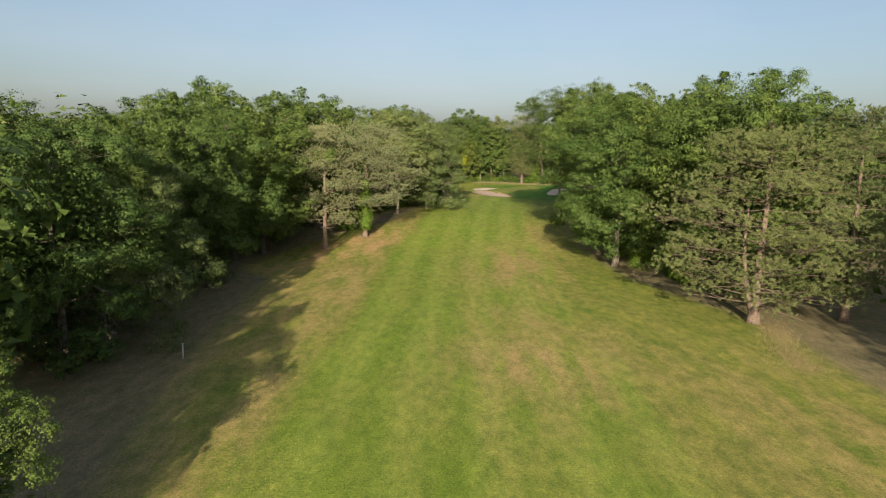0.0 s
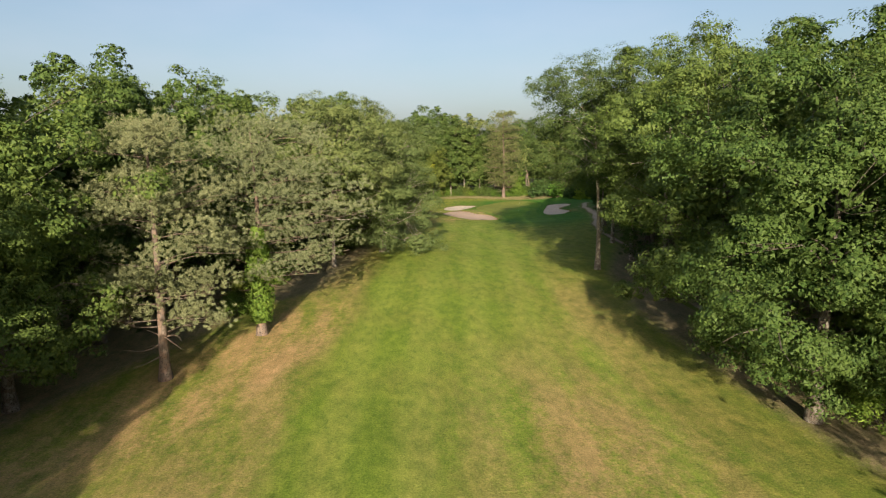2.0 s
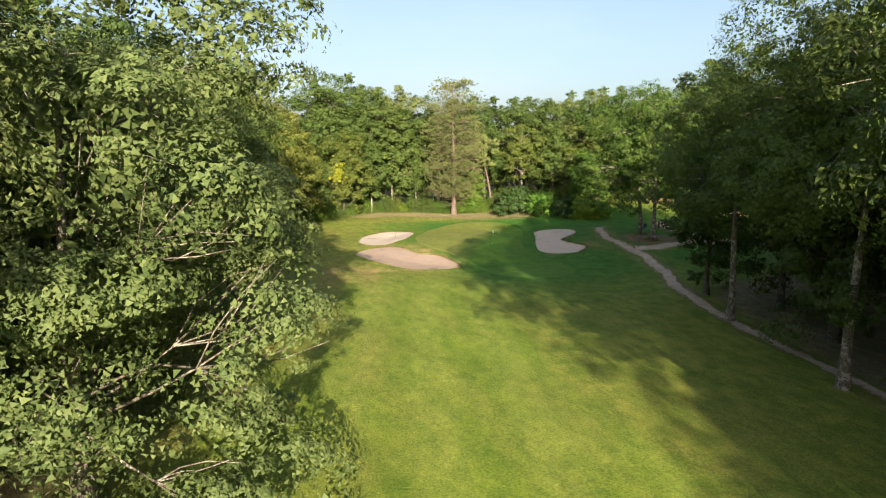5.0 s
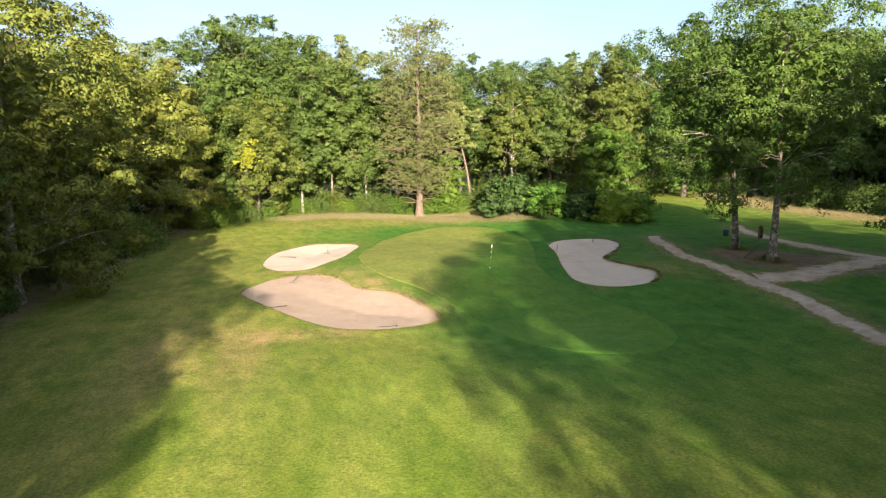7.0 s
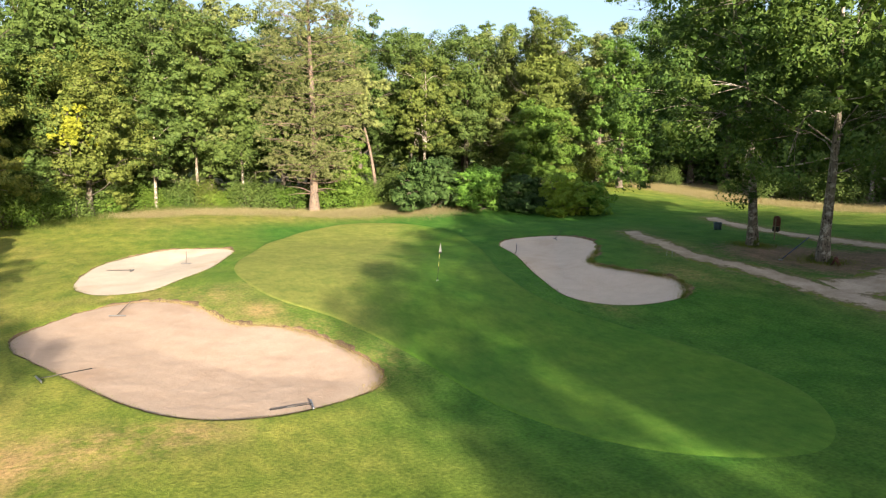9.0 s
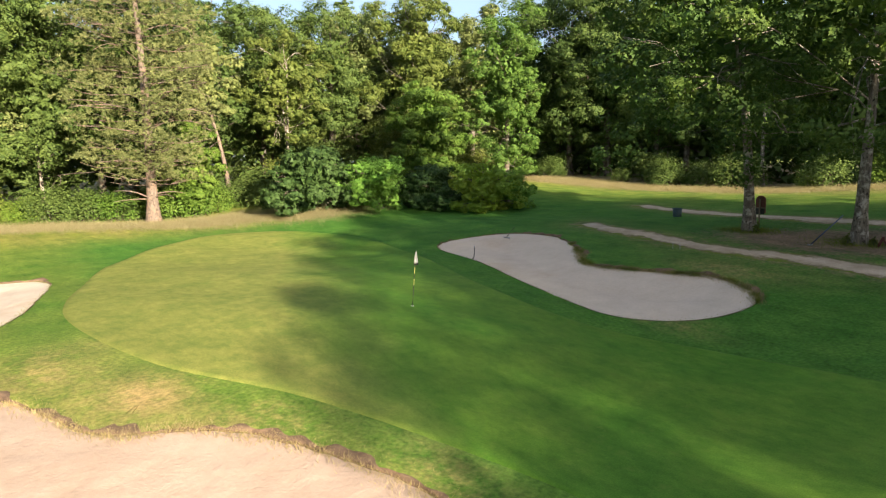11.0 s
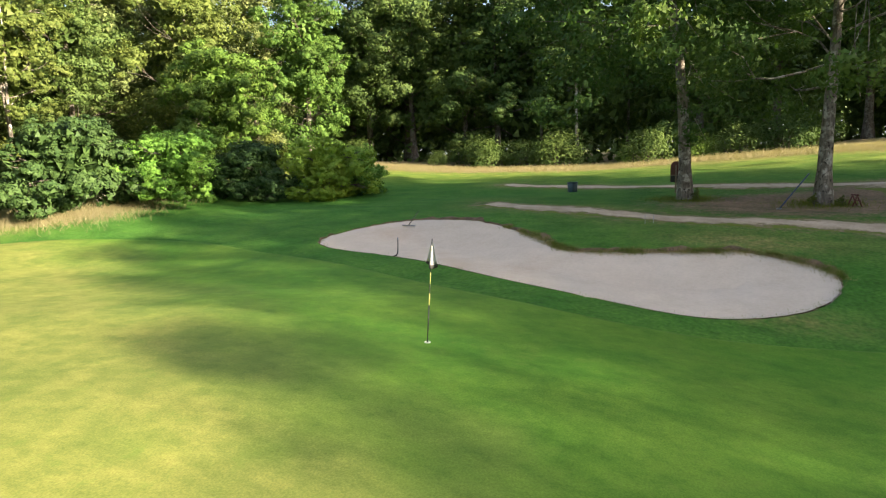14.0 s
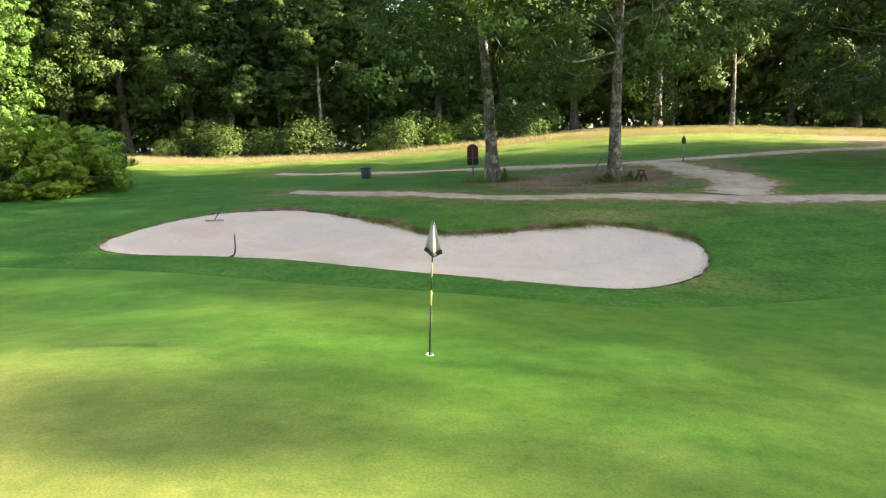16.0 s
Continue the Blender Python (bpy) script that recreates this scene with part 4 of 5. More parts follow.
DROOP = broadleaf(46, 20, 6.8, 0.7, 62, 14, 46, 0.16, GOLDLEAF, PALEBARK, spread=0.28, droop=0.3, flat=0.55, ragged=0.3, twigs=4, dead=2, name="hornbeam_tree")
CONE = broadleaf(47, 12.5, 3.9, 0.5, 46, 13, 44, 0.16, FERN, BARK, spread=0.34, droop=0.55, flat=0.5, ragged=0.25, r0=0.16, name="hornbeam_tree")
YOUNG = broadleaf(48, 10.5, 1.5, 6.6, 14, 10, 40, 0.15, YELLOWLEAF, BARK, spread=0.42, r0=0.09, name="maple_tree")
GOLD = broadleaf(43, 24.5, 5.6, 1.5, 54, 13, 42, 0.18, LIMELEAF, spread=0.32, name="maple_tree")
LEAN = broadleaf(44, 18, 3.6, 8.0, 26, 12, 32, 0.22, OLIVELEAF, PINEBARK, lean=(-0.2, 0.0), r0=0.27, spread=0.3, name="leaning_tree")
SLIM = broadleaf(45, 20, 4.4, 4.5, 38, 13, 38, 0.18, FARLEAF, PALEBARK, spread=0.34, r0=0.2, name="ash_tree")
for kind, x, y, rz, s, label in (
        (TALLPINE, 33.4, 254.5, 50, 1.0, "tall dark pine with a bare lower trunk behind the green"),
        (SLIM, 17.5, 262, 0, 1.0, "slender ash with a pale trunk"), (SLIM, 22.2, 265, 100, 1.05, "slender ash with a pale trunk"),
        (SLIM, 27.6, 267, 200, 0.95, "slender ash with a pale trunk"), (LEAN, 43.2, 261.5, 0, 1.0, "leaning reddish-trunked tree in the wood edge"),
        (BIRCHY, 50.0, 261.5, 20, 1.0, "several-stemmed birch with pale bark"), (GOLD, 66, 259, 0, 1.0, "tall maple with yellow-green sunlit leaves"),
        (BRIGHT, 74.5, 252, 0, 1.0, "bright green maple with a columnar crown"), (DROOP, 0.8, 246.5, 30, 1.05, "yellow-green hornbeam with long drooping boughs"), (YOUNG, 10.4, 254, 0, 1.0, "slender young maple with bright yellow leaves"), (CONE, 60.5, 250.5, 0, 1.0, "young hornbeam with layered sunlit boughs to the ground"), (CONE, 38.0, 258.0, 120, 0.75, "young hornbeam with layered boughs beside the tall pine"),
        (FINE[1], 37.5, 267, 60, 1.0, "dark beech behind the tall grass"), (FINE[0], 59, 267, 0, 1.0, "oak in the wood edge"),
        (STOUT, 84.0, 193.3, 0, 1.0, "old ash with a stout sunlit trunk at the meadow edge"), (SLIM, 83.6, 186, 140, 1.15, "slender leaning ash at the meadow edge"),
        (MID[4], 11.5, 256, 80, 0.8, "yellowing hornbeam at the wood edge")):
    plant(kind, x, y, rz, s, label, group="trees behind the green")


def taken(x, y, spots, gap):
    return any((x - a) ** 2 + (y - b) ** 2 < gap * gap for a, b in spots)


spots = [tuple(o.location[:2]) for o in scene.objects if o.parent is None and o.get("category") == "tree"]


def fill(count, xy, gap, kinds, label, group, smin=0.9, smax=1.12):
    made = tries = 0
    while made < count and tries < count * 60:
        tries += 1
        x, y = xy()
        if taken(x, y, spots, gap):
            continue
        spots.append((x, y))
        grow = 1.08 if x < 0 and y > 84 else 0.94 if x < 0 else 1.0
        plant(rnd.choice(FINE[:3] if 20 < x < 86 and 140 < y < 200 else kinds), x, y, rnd.uniform(0, 360), grow * rnd.uniform(smin, smax), label, group=group)
        made += 1


def left_spot():
    y = rnd.choice((rnd.uniform(-40, 12), rnd.uniform(46, 150), rnd.uniform(46, 260), rnd.uniform(46, 260), rnd.uniform(46, 260)))
    return left_edge(y) - 6.5 - abs(rnd.gauss(0, 6)) - (6 if y < 15 else 0) - (8 if 106 < y < 152 else 0), y


def right_spot():
    y = rnd.choice((rnd.uniform(-30, 30), rnd.uniform(66, 178), rnd.uniform(66, 178), rnd.uniform(66, 178)))
    return right_edge(y) + 6.5 + abs(rnd.gauss(0, 6)), y


def far_spot():
    x = rnd.uniform(30, 86)
    return x, np.interp(x, [2, 18, 33, 60, 84], [256, 267, 264, 271, 261]) + abs(rnd.gauss(0, 5))


def far_spot_west():
    x = rnd.uniform(0, 29)
    return x, np.interp(x, [2, 18, 33], [256, 267, 264]) + abs(rnd.gauss(0, 4))


def east_spot():
    y = rnd.uniform(165, 262)
    return 87 + abs(rnd.gauss(0, 4)), y


fill(26, left_spot, 5.6, MID[:4] + MID[5:], "tall green tree in the western wood", "trees of the western wood", 0.84, 1.0)
fill(19, right_spot, 5.6, MID[:4], "tall green tree in the eastern wood", "trees of the eastern wood", 0.98, 1.12)
fill(9, far_spot_west, 4.4, FINE, "tall green tree in the wood behind the green", "trees behind the green", 1.12, 1.26)
fill(14, far_spot, 4.4, FINE, "tall green tree in the wood behind the green", "trees behind the green", 0.94, 1.08)
fill(18, east_spot, 4.4, FINE[:3] + [SLIM], "tall shaded tree beyond the meadow", "trees beyond the meadow", 1.0, 1.2)


def back_spot():
    return rnd.uniform(-60, 70), rnd.uniform(-125, -95)


for x, y, rz, s in ((89.5, 247.5, 40, 1.12), (95.5, 254.5, 150, 1.2), (90.5, 241.0, 260, 1.0)):
    plant(FINE[1], x, y, rz, s, "tall green tree in the wood behind the green", group="trees behind the green")
fill(7, back_spot, 7, MID[:4], "tall green tree behind the tee side", "trees behind the start")

# far woods all round, one sheet of crowns
def far_woods():
    """Crowns of the deeper wood, in a belt behind the edge trees."""
    rng = np.random.default_rng(5)
    cs = []
    while len(cs) < 880:
        x, y = rng.uniform(-75, 155), rng.uniform(-130, 320)
        deep = max(left_edge(y) - x, (x - right_edge(y)) if y < 190 else x - 86, y - 266, -y - 100)
        if deep < 11 or deep > (90 if x > 60 and y > 90 else 46) or (abs(x - 78 + 0.105 * (205 - y)) < 8 and 40 < y < 170) or (y < 22 and x < left_edge(y) - 17) or (44 < x < 90 and y > 168) or (deep < 22 and x > 0 and 50 < y < 140):
            continue
        cs.append((x, y))
    cs = np.array(cs)
    rs = rng.uniform(4.5, 6.5, len(cs))
    per = 230
    own = np.repeat(np.arange(len(cs)), per)
    n = len(own)
    u = unit(rng.normal(size=(n, 3)) + np.array([0, 0, 0.15]))
    h = rng.uniform(18, 24, len(cs)) + np.where(cs[:, 1] > 262, 1.5, 0.0)
    c = np.column_stack([cs[own] + u[:, :2] * rs[own][:, None] * rng.uniform(0.6, 1.1, (n, 1)), ground(*cs.T)[own] + h[own] * (0.53 + 0.46 * u[:, 2] * rng.uniform(0.75, 1.0, n))])
    k = 42000
    x, y = rng.uniform(-60, 130, k * 4), rng.uniform(-20, 310, k * 4)
    deep = np.maximum.reduce([left_edge(y) - x - 11, np.where(x > 84, np.where(y > 90, x - 88, -1), np.where(y < 190, x - right_edge(y) - 11, -1)), y - 268 + 0 * x])
    ok = (deep > np.where((x > 0) & (y > 50) & (y < 140), 9, 0)) & (deep < np.where(x > 84, 26, 16)) & ~((x > 44) & (x < 86) & (y > 168) & (y < 262))
    x, y = x[ok], y[ok]
    c = np.concatenate([c, np.column_stack([x, y, ground(x, y) + rng.uniform(0, 1, len(x)) * 13.0])])
    u = np.concatenate([u, unit(rng.normal(size=(len(x), 3)))])
    b = np.column_stack([rng.uniform(-210, 270, 3200), rng.uniform(-240, 430, 3200)])
    deep = np.maximum.reduce([left_edge(b[:, 1]) - b[:, 0] - 46, b[:, 0] - 150, b[:, 1] - 308, -b[:, 1] - 140, np.where(b[:, 1] < 120, b[:, 0] - right_edge(b[:, 1]) - 46, -1)])
    b = b[deep > 0]
    own = np.repeat(np.arange(len(b)), 40)
    q = unit(rng.normal(size=(len(own), 3)) + np.array([0, 0, 0.3]))
    wide = np.column_stack([b[own] + q[:, :2] * 6.5, ground(*b.T)[own] + 10.5 + 9.0 * q[:, 2]])
    m = 15000
    x, y = rng.uniform(88, 114, m), rng.uniform(125, 265, m)
    c = np.concatenate([c, np.column_stack([x, y, ground(x, y) + rng.uniform(0, 1, m) * 15.0])])
    u = np.concatenate([u, unit(rng.normal(size=(m, 3)))])
    n = len(c)
    ln = np.concatenate([rng.uniform(0.75, 1.35, n), rng.uniform(2.2, 3.4, len(wide))])
    c, u = np.concatenate([c, wide]), np.concatenate([u, q])
    return leaves(rng, c, u + rng.normal(size=c.shape) * 0.4 + np.array([0, 0, 0.3]), ln, ln * 0.75)


tagged(new("far_woods", mesh_from("far_woods", *far_woods(), DEEPLEAF, False)), "deep green woodland canopy stretching away behind the edge trees", "woods", kind="stuff")

# shrubs
def bush(seed, R, H, blobs, size, leafmat, droop=0.15):
    return broadleaf(seed, H, R, 0.12, blobs, 12, 30, size, leafmat, BARK, r0=0.06, stems=4, spread=0.27, droop=droop, flat=0.8, ragged=0.16, dense=0.8, name="shrub")


BUSH_ROUND, BUSH_DARK, BUSH_LIME = bush(51, 2.2, 3.4, 56, 0.085, BRIGHTBUSH, 0.05), bush(52, 2.3, 3.2, 54, 0.095, DARKBUSH), bush(53, 2.3, 3.2, 50, 0.10, LIMEBUSH, 0.3)
for kind, x, y, rz, s, label in ((BUSH_DARK, 43.8, 245.8, 0, 1.7, "tall dark green shrub by the wood"), (BUSH_ROUND, 47.6, 242.0, 0, 1.3, "clipped round bright green shrub"),
                                 (BUSH_DARK, 50.6, 238.7, 60, 1.12, "dark green shrub between lighter ones"), (BUSH_LIME, 53.2, 234.6, 0, 1.2, "leafy yellow-green shrub beside darker ones"),
                                 (BUSH_ROUND, 56.0, 234.8, 200, 0.95, "loose green shrub ending the row")):
    plant(kind, x, y, rz, s, label, "shrub", "shrubs behind the green")
SPROUT = shrub(65, 0.5, 1.5, 12, 40, 0.12, LIMELEAF, "trunk_sprout")
for x, y, s in ((51.75, 212.6, 0.6), (50.4, 208.0, 0.55), (50.5, 206.95, 0.45)):
    plant(SPROUT, x, y, x * 90, s, "leafy green sprout at the foot of a tree", "sprout", "sprouts round the two hornbeams")
UNDER = [shrub(61, 2.4, 3.4, 44, 110, 0.17, FERN), shrub(62, 2.8, 2.6, 44, 110, 0.18, FERN), shrub(63, 2.2, 4.2, 44, 110, 0.17, LIMELEAF), shrub(64, 2.6, 3.0, 44, 110, 0.18, DEEPLEAF)]
for k in range(26):
    y = 262 - k * 3.4 + rnd.uniform(-1, 1)
    if y > 204 and rnd.random() < 0.72:
        plant(rnd.choice((UNDER[3], UNDER[3], UNDER[1], UNDER[3])), 82 + rnd.uniform(-1, 4), y, rnd.uniform(0, 360), rnd.uniform(0.6, 1.4), "broad-leaved undergrowth shrub at the meadow edge", "shrub", "undergrowth beyond the meadow")
for k in range(40):
    x = 6 + k * 1.8 + rnd.uniform(-0.8, 0.8)
    y = np.interp(x, [6, 12, 18, 33, 44, 60, 80], [249, 258, 263.5, 259, 254, 262, 258]) + rnd.uniform(0, 2.5)
    plant(rnd.choice(UNDER), x, y, rnd.uniform(0, 360), rnd.uniform(0.8, 1.35), "leafy undergrowth shrub in the wood edge", "shrub", "undergrowth behind the green")
for k in range(34):
    y = 124 + k * 3.5 + rnd.uniform(-1, 1)
    plant(rnd.choice(UNDER), left_edge(y) - 4.5 - rnd.uniform(0, 4), y, rnd.uniform(0, 360), rnd.uniform(0.7, 1.25), "leafy undergrowth shrub below the western trees", "shrub", "undergrowth of the western wood")
for k in range(8):
    y = 84 + k * 3.2 + rnd.uniform(-1, 1)
    plant(rnd.choice(UNDER), right_edge(y) + 4.0 + rnd.uniform(0, 4), y, rnd.uniform(0, 360), rnd.uniform(0.7, 1.2), "leafy undergrowth shrub below the eastern trees", "shrub", "undergrowth of the eastern wood")


# ---- tall grass ----
def grass(name, spots, height, mat, label, seed=3):
    rng = np.random.default_rng(seed)
    p = np.asarray(spots, float)
    n = len(p)
    h = height * rng.uniform(0.5, 1.25, n)
    ang = rng.uniform(0, 6.28, n)
    s = np.column_stack([np.cos(ang), np.sin(ang), np.zeros(n)]) * (h * 0.007 + 0.006)[:, None]
    base = np.column_stack([p, ground(p[:, 0], p[:, 1]) - 0.03])
    tip = base + np.column_stack([rng.normal(size=n) * 0.42 * h, rng.normal(size=n) * 0.42 * h, h * rng.uniform(0.55, 1.0, n)])
    v = np.stack([base - s, base + s, tip], 1).reshape(-1, 3)
    return tagged(new(name, mesh_from(name, v, np.arange(3 * n).reshape(-1, 3), mat, False)), label, "grass", kind="stuff")


grng = np.random.default_rng(9)


def strip_spots(n, xa, ya, half):
    t = grng.uniform(0, len(xa) - 1, n)
    return np.column_stack([np.interp(t, np.arange(len(xa)), xa) + grng.normal(size=n) * half * 0.5, np.interp(t, np.arange(len(ya)), ya) + grng.normal(size=n) * half * 0.5])


grass("tall_dry_grass", strip_spots(52000, [14, 22, 30, 36, 41, 45], [256, 258, 253, 250.5, 248, 243.5], 3.4), 0.55, DRYGRASS, "tall straw-coloured grass behind the green", 3)
grass("meadow_grass", strip_spots(80000, [79, 78.5, 79, 79, 78, 78], [252, 240, 225, 205, 188, 172], 3.2), 0.55, DRYGRASS, "tall straw-coloured grass along the meadow edge", 4)
grass("pine_foot_grass", strip_spots(9000, [33, 31.5, 30, 29], [64, 60, 55, 51], 1.7), 0.35, DRYGRASS, "tall dry grass at the foot of the broad pine", 5)
grass("wood_edge_grass", strip_spots(20000, [8, 12, 20, 28], [248, 258, 263, 263], 3.0), 0.6, GREENGRASS, "green rough grass at the wood edge", 6)
fringe = []
for loop in BUNKERS:
    i = grng.integers(0, len(loop), 6000)
    fringe.append(loop[i] + (np.roll(loop, -1, 0) - loop)[i] * grng.uniform(0, 1, (6000, 1)) + grng.normal(size=(6000, 2)) * 0.1)
grass("bunker_fringe", np.concatenate(fringe), 0.045, GREENGRASS, "short fringe of grass round the bunkers", 8)

worn_rim = []
for loop, keep, n in ((BUNKER_FRONT, (BUNKER_FRONT[:, 0] > 16.0) & (BUNKER_FRONT[:, 1] > 205.0), 6500), (BUNKER_SIDE, (BUNKER_SIDE[:, 0] > 40.6) & (BUNKER_SIDE[:, 1] < 219.0), 7000)):
    i = grng.choice(np.flatnonzero(keep), n)
    clump = 0.14 * np.sin(i * 1.7 + np.sin(i * 0.9) * 2)
    worn_rim.append(loop[i] + (np.roll(loop, -1, 0) - loop)[i] * grng.uniform(0, 1, (n, 1)) + grng.normal(size=(n, 2)) * (0.16 + clump * 0.5)[:, None])
grass("dry_rim_grass", np.concatenate(worn_rim), 0.12, DRYGRASS, "matted straw-coloured grass on the worn bunker rims", 10)

foot = []
for x, y, r, n in ((52.1, 213.2, 1.0, 2600), (50.8, 207.6, 1.1, 2600), (33.4, 254.5, 1.0, 1500), (83.2, 193.5, 1.2, 1500)):
    a, d = grng.uniform(0, 6.28, n), np.abs(grng.normal(size=n)) * r * 0.6 + 0.3
    foot.append(np.column_stack([x + d * np.cos(a), y + d * np.sin(a) * 1.4]))
grass("trunk_foot_grass", np.concatenate(foot), 0.26, GREENGRASS, "green grass tufts round the feet of the trees", 11)
i = grng.choice(np.flatnonzero((BUNKER_SIDE[:, 0] > 40.6) & (BUNKER_SIDE[:, 1] < 220.0)), 13000)
u = grng.uniform(0, 1, 13000)
keep = np.sin((i + u) * 2.9) + np.sin((i + u) * 1.13 + 1.0) + grng.normal(size=13000) * 0.5 > 0.2
i, u = i[keep], u[keep]
grass("rim_tufts", BUNKER_SIDE[i] + (np.roll(BUNKER_SIDE, -1, 0) - BUNKER_SIDE)[i] * u[:, None] + grng.normal(size=(len(i), 2)) * (0.11 + 0.09 * np.sin(i * 2.1))[:, None], 0.19, GREENGRASS, "ragged grass hanging over the rim of the kidney-shaped bunker", 12)


# ---- things on the course ----
def revolve(profile, sides=20):
    p = np.asarray(profile, float)
    ang = np.linspace(0, 2 * np.pi, sides, endpoint=False)
    v = np.stack([p[:, 0:1] * np.cos(ang), p[:, 0:1] * np.sin(ang), np.repeat(p[:, 1:2], sides, 1)], -1)
    return v.reshape(-1, 3), grid_faces(len(p), sides, True)


def rod(a, b, r, sides=8, r2=None):
    a, b = np.asarray(a, float), np.asarray(b, float)
    t = np.array([0, 0.001, 0.5, 0.999, 1.0])[:, None]
    rr = np.array([0.0001, r, (r + (r2 or r)) / 2, r2 or r, 0.0001])
    pts = a + (b - a) * t
    d = unit((b - a)[None])[0]
    ref = np.array([1.0, 0, 0]) if abs(d[2]) > 0.9 else np.array([0, 0, 1.0])
    u = unit(np.cross(d, ref)[None])[0]
    w = np.cross(d, u)
    ang = np.linspace(0, 2 * np.pi, sides, endpoint=False)
    v = pts[:, None] + rr[:, None, None] * (np.cos(ang)[None, :, None] * u + np.sin(ang)[None, :, None] * w)
    return v.reshape(-1, 3), grid_faces(5, sides, True)


def slab(sx, sy, sz, bevel=0.01, at=(0, 0, 0)):
    bm = bmesh.new()
    bmesh.ops.create_cube(bm, size=1)
    bmesh.ops.scale(bm, vec=(sx, sy, sz), verts=bm.verts)
    bmesh.ops.bevel(bm, geom=bm.edges[:], offset=bevel, segments=2, affect="EDGES")
    bmesh.ops.translate(bm, vec=at, verts=bm.verts)
    return bm


def bm_mesh(name, bm, mat):
    me = bpy.data.meshes.new(name)
    bm.to_mesh(me)
    bm.free()
    me.materials.append(mat)
    return me


BLACK, YELLOW, WHITE = plain_material("black paint", (0.015, 0.016, 0.015), 0.4), plain_material("yellow paint", (0.62, 0.55, 0.16), 0.4), plain_material("white plastic", (0.75, 0.75, 0.73), 0.5, var=0.06)
CLOTH, HEM = plain_material("flag cloth", (0.54, 0.53, 0.50), 0.85, var=0.12), plain_material("flag hem", (0.05, 0.05, 0.045), 0.85)
BINBLUE, WOODRED, WOODDARK = plain_material("blue-green plastic", (0.025, 0.055, 0.065), 0.5), plain_material("red-brown wood", (0.12, 0.035, 0.022), 0.6), plain_material("dark board", (0.02, 0.018, 0.016), 0.6)
POSTWOOD, STEEL, GREENBOX = plain_material("weathered post", (0.20, 0.15, 0.10), 0.8), plain_material("grey steel", (0.3, 0.31, 0.33), 0.4, 0.8), plain_material("dark green enamel", (0.012, 0.05, 0.035), 0.45)
BLUEPAINT = plain_material("blue paint", (0.05, 0.07, 0.13), 0.5)

# flagstick: leans a little in its cup
FX, FY = 30.85, 216.58
flag = empty("flagstick", FX, FY, gz(FX, FY) + 0.035)
lean_top = np.array([0.11, -0.14, 2.15])
cuts = [(-0.12, 0.78, BLACK, "dark lower section of the stick"), (0.78, 1.02, YELLOW, ""), (1.02, 1.22, BLACK, ""), (1.22, 1.46, YELLOW, ""), (1.46, 2.15, BLACK, "")]
for a, b, mat, lb in cuts:
    part("stick_section", mesh_from("stick_section", *rod(lean_top * a / 2.15, lean_top * b / 2.15, 0.014 if a < 1 else 0.011), mat), flag, lb)
part("cup_rim", mesh_from("cup_rim", *revolve([(0.050, -0.10), (0.050, 0.006), (0.058, 0.008), (0.064, 0.004), (0.064, -0.05)], 28), WHITE), flag, "white rim of the hole")
# black disc inside the rim, standing in for the darkness of the cup
part("hole", mesh_from("hole", *revolve([(0.0001, -0.02), (0.05, -0.02), (0.05, -0.03), (0.0001, -0.03)], 20), BLACK), flag)
# hanging folded flag
k, m = 15, 9
uu, vv = np.meshgrid(np.linspace(0, 1, k), np.linspace(0, 1, m))
foldx = 0.21 * vv * (uu - 0.55) * 1.35
foldy = 0.07 * vv * np.sin(uu * 9.0)
fz = 2.13 - (0.52 + 0.07 * np.sin(uu * 3.1 + 0.4)) * vv
fvx = np.stack([foldy + lean_top[0] * fz / 2.15, foldx + lean_top[1] * fz / 2.15, fz], -1).reshape(-1, 3)
cloth = part("flag", mesh_from("flag", fvx[: (m - 1) * k], grid_faces(m - 1, k), CLOTH), flag, "limp white flag hanging in folds")
part("hem", mesh_from("hem", fvx[(m - 2) * k:], grid_faces(2, k), HEM), cloth, "dark lower hem")
for o in (cloth, cloth.children[0]):
    o.modifiers.new("thick", "SOLIDIFY").thickness = 0.004
tagged(flag, "black and yellow banded flagstick with a limp white flag", "flagstick")

# litter bin
BX, BY = 56.3, 219.7
binob = empty("litter_bin", BX, BY, gz(BX, BY) - 0.02)
part("body", mesh_from("body", *revolve([(0.0001, 0), (0.25, 0), (0.27, 0.05), (0.30, 0.56), (0.285, 0.56), (0.26, 0.1), (0.0001, 0.08)], 24), BINBLUE), binob)
part("rim", mesh_from("rim", *revolve([(0.28, 0.55), (0.325, 0.55), (0.33, 0.6), (0.29, 0.61), (0.28, 0.55)], 24), BINBLUE), binob)
tagged(binob, "round dark blue-green litter bin on the grass", "litter bin")

# notice board with an arched top
NX, NY = 55.2, 213.9
board = empty("notice_board", NX, NY, gz(NX, NY), -8)
bm = bmesh.new()
arc = [(-0.3, 0.62), (0.3, 0.62)] + [(0.3 * math.cos(a), 1.38 + 0.27 * math.sin(a)) for a in np.linspace(0, math.pi, 13)]
face = bm.faces.new([bm.verts.new((0, u, v)) for u, v in arc])
ext = bmesh.ops.extrude_face_region(bm, geom=[face])
bmesh.ops.translate(bm, vec=(0.05, 0, 0), verts=[g for g in ext["geom"] if isinstance(g, bmesh.types.BMVert)])
bmesh.ops.recalc_face_normals(bm, faces=bm.faces[:])
part("panel", bm_mesh("panel", bm, WOODRED), board, "red-brown arched panel")
part("lower_panel", bm_mesh("lower_panel", slab(0.04, 0.54, 0.34, 0.01, (-0.035, 0, 0.72)), WOODDARK), board, "dark lower panel")
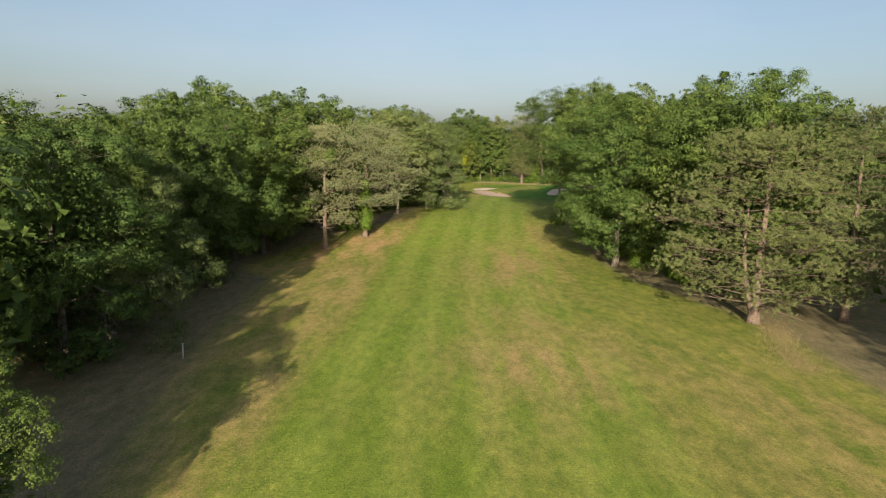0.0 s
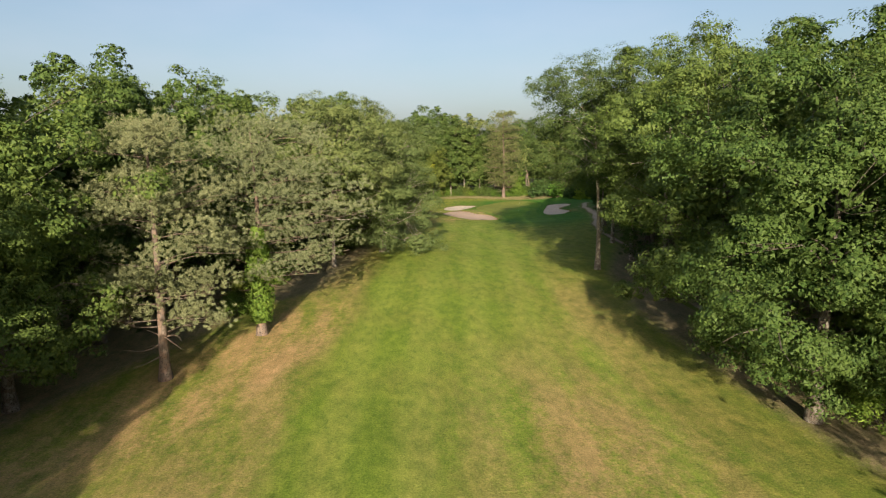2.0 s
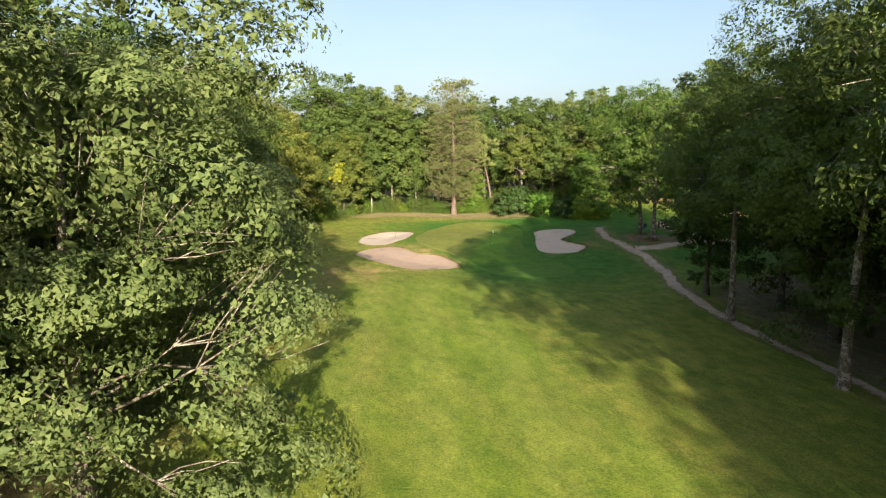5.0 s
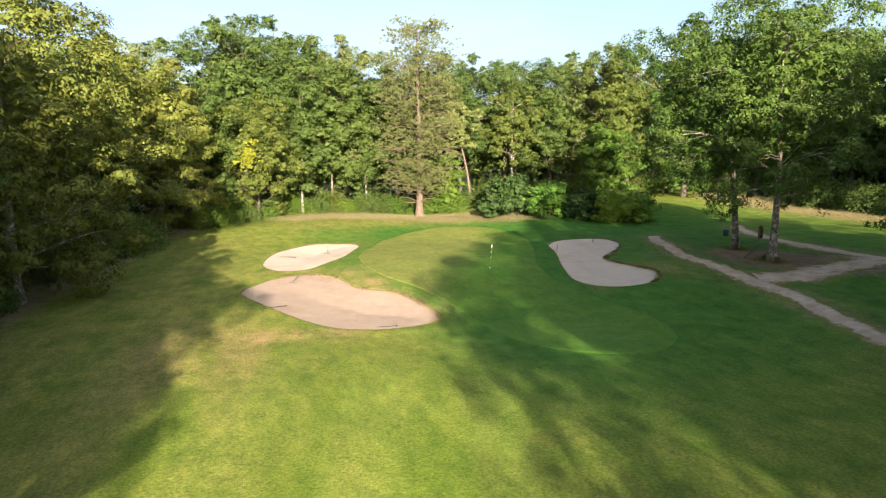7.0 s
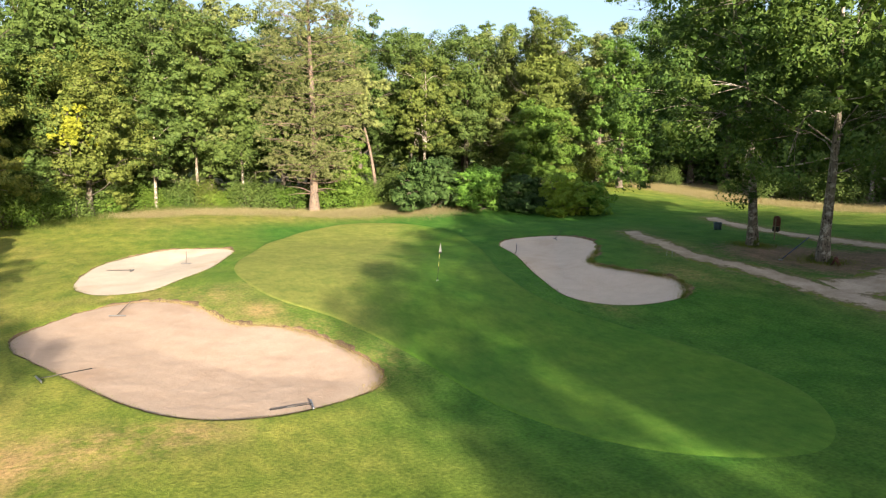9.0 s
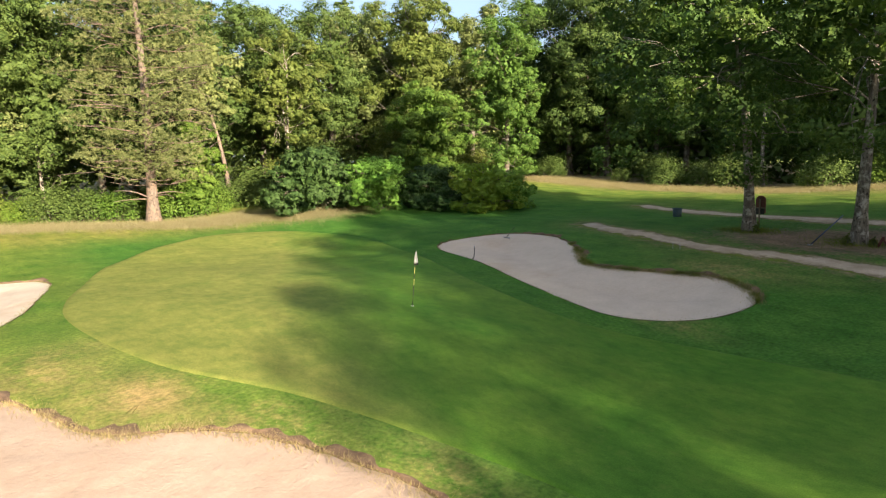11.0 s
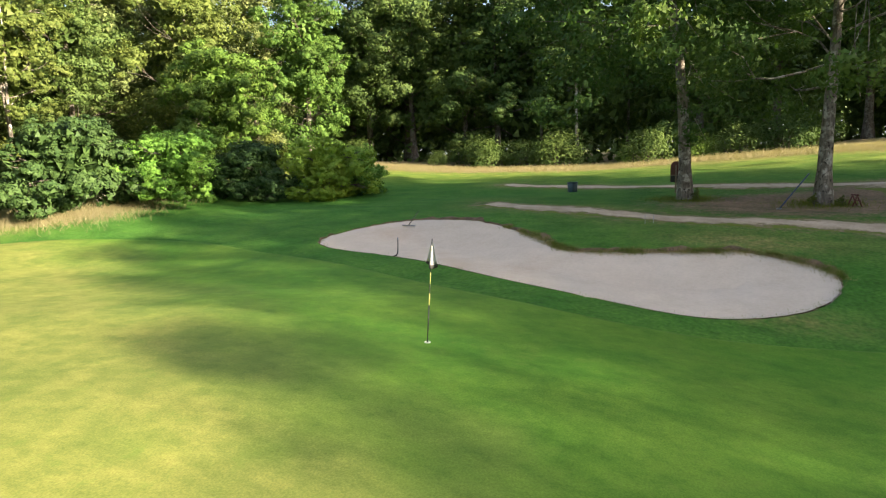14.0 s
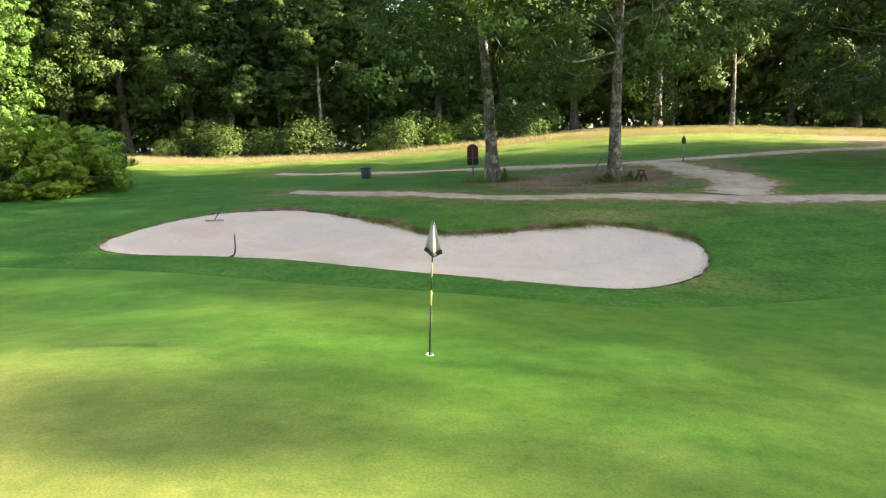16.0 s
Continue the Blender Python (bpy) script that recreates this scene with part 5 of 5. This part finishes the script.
part("ledge", bm_mesh("ledge", slab(0.09, 0.64, 0.05, 0.01, (-0.03, 0, 0.92)), POSTWOOD), board)
part("post", bm_mesh("post", slab(0.07, 0.07, 1.5, 0.008, (-0.09, 0, 0.7)), POSTWOOD), board)
tagged(board, "arched red-brown wooden notice board on a post", "notice board")

# waymark post with a small box
PX, PY = 56.5, 202.0
way = empty("waymark_post", PX, PY, gz(PX, PY))
part("post", mesh_from("post", *rod((0, 0, -0.2), (0, 0, 1.1), 0.035, 10), STEEL), way)
part("box", bm_mesh("box", slab(0.16, 0.2, 0.34, 0.03, (0, 0, 1.16)), GREENBOX), way, "small dark green box")
part("cap", bm_mesh("cap", slab(0.1, 0.12, 0.1, 0.03, (0, 0, 1.37)), GREENBOX), way)
tagged(way, "steel post with a small dark green box", "post")

# prop leaning on the straight hornbeam, and a small wooden trestle beside it
prop = empty("leaning_pole", 49.6, 209.3, gz(49.6, 209.3))
part("pole", mesh_from("pole", *rod((0, 0, 0), (0.75, -1.1, 1.45), 0.03), BLUEPAINT), prop)
part("foot", bm_mesh("foot", slab(0.2, 0.2, 0.05, 0.01, (0, 0, 0.02)), STEEL), prop)
tagged(prop, "blue painted pole leaning against a tree trunk", "pole")
tre = empty("wooden_trestle", 50.3, 206.5, gz(50.3, 206.5), 20)
for sx in (-0.18, 0.18):
    part("leg", mesh_from("leg", *rod((sx, -0.18, 0), (sx, 0.05, 0.5), 0.03, 6), WOODRED), tre)
    part("leg", mesh_from("leg", *rod((sx, 0.2, 0), (sx, 0.0, 0.5), 0.03, 6), WOODRED), tre)
part("rail", mesh_from("rail", *rod((-0.25, 0.02, 0.48), (0.25, 0.02, 0.48), 0.035, 8), WOODRED), tre)
part("rail", mesh_from("rail", *rod((-0.22, -0.08, 0.24), (0.22, -0.08, 0.24), 0.025, 8), WOODRED), tre)
tagged(tre, "low red-brown wooden trestle at the foot of a tree", "trestle")


def rake(x, y, rz, tip, label, bed=None):
    z = float(sand_level(np.array(x), np.array(y), *bed)) + 0.02 if bed else gz(x, y) + 0.02
    ob = empty("bunker_rake", x, y, z, rz)
    part("head", bm_mesh("head", slab(0.06, 0.72, 0.04, 0.01, (0, 0, 0.08)), STEEL), ob)
    for k in range(13):
        part("tooth", mesh_from("tooth", *rod((0, -0.33 + k * 0.055, 0.08), (0.02, -0.33 + k * 0.055, 0.0), 0.007, 5), STEEL), ob)
    part("handle", mesh_from("handle", *rod((0, 0, 0.09), tip, 0.017), BLACK), ob)
    return tagged(ob, label, "rake")


SIDE_BED, BACK_BED, FRONT_BED = (BUNKER_SIDE, 0.65), (BUNKER_BACK, 0.45), (BUNKER_FRONT, 0.32)
rake(44.3, 224.2, -10, (0.35, -0.35, 0.72), "bunker rake standing on the sand with its handle raised", SIDE_BED)
rake(18.5, 229.5, 60, (0.9, 0.4, 0.7), "bunker rake lying in the rear bunker", BACK_BED)
rake(14.8, 216.0, 70, (1.6, 0, 0.35), "bunker rake propped on the rim of the large bunker", FRONT_BED)
rake(12.7, 208.6, 20, (1.6, 0, 0.05), "bunker rake lying on the worn grass")
rake(20.6, 204.0, 174, (1.3, 0, 0.05), "bunker rake lying along the front bunker edge")
rake(15.3, 227.9, 160, (1.5, 0, 0.08), "bunker rake lying in the rear bunker", BACK_BED)
stick = empty("hooked_stick", 39.5, 222.1, float(sand_level(np.array(39.5), np.array(222.1), *SIDE_BED)))
part("shaft", mesh_from("shaft", *tube(np.array([(0, 0.16, 0.0), (0, 0.06, 0.03), (0, 0.0, 0.12), (0, -0.02, 0.3), (0, -0.03, 0.62)]), np.array([0.03, 0.03, 0.025, 0.018, 0.016]), 7), BLACK), stick)
part("grip", mesh_from("grip", *rod((0, -0.03, 0.6), (0, -0.032, 0.7), 0.02), STEEL), stick)
tagged(stick, "dark hooked stick standing in the bunker edge", "stick")


def stake(name, x, y, h, r, mat, label):
    ob = empty(name, x, y, gz(x, y))
    part("shaft", mesh_from("shaft", *rod((0, 0, -0.2), (0.02, 0, h), r, 8), mat), ob)
    part("cap", mesh_from("cap", *rod((0.02, 0, h - 0.005), (0.02, 0, h + 0.03), r * 1.2, 8), mat), ob)
    return tagged(ob, label, "stake")


stake("marker_stake", -20.2, 53.6, 1.25, 0.045, WHITE, "pale marker stake in the shaded rough")
stake("small_stake", 45.6, 214.2, 0.3, 0.009, STEEL, "thin grey stake in the bank above the bunker")
stake("small_stake", 45.75, 213.9, 0.3, 0.009, STEEL, "thin grey stake in the bank above the bunker")

# ivy on the second left pine
rng = np.random.default_rng(77)
n = 9000
h = rng.uniform(1.3, 10.0, n)
a = rng.uniform(0, 6.28, n)
rr = 0.45 + rng.uniform(0, 0.95, n) * np.sin(np.clip(h / 10.0, 0, 1) * np.pi * 0.9 + 0.25)
iv = leaves(rng, np.column_stack([rr * np.cos(a), rr * np.sin(a), h]), np.column_stack([np.cos(a), np.sin(a), np.full(n, 0.3)]) + rng.normal(size=(n, 3)) * 0.35, np.full(n, 0.24), np.full(n, 0.17))
ivy = empty("ivy", -12.7, 116.5, gz(-12.7, 116.5))
part("foliage", mesh_from("foliage", *iv, FERN, False), ivy)
part("stems", mesh_from("stems", *tube(np.column_stack([0.42 * np.cos(np.linspace(0, 9, 30)), 0.42 * np.sin(np.linspace(0, 9, 30)), np.linspace(0, 7.5, 30)]), np.linspace(0.05, 0.015, 30), 5), BARK), ivy)
tagged(ivy, "bright green ivy climbing a pine trunk", "ivy")
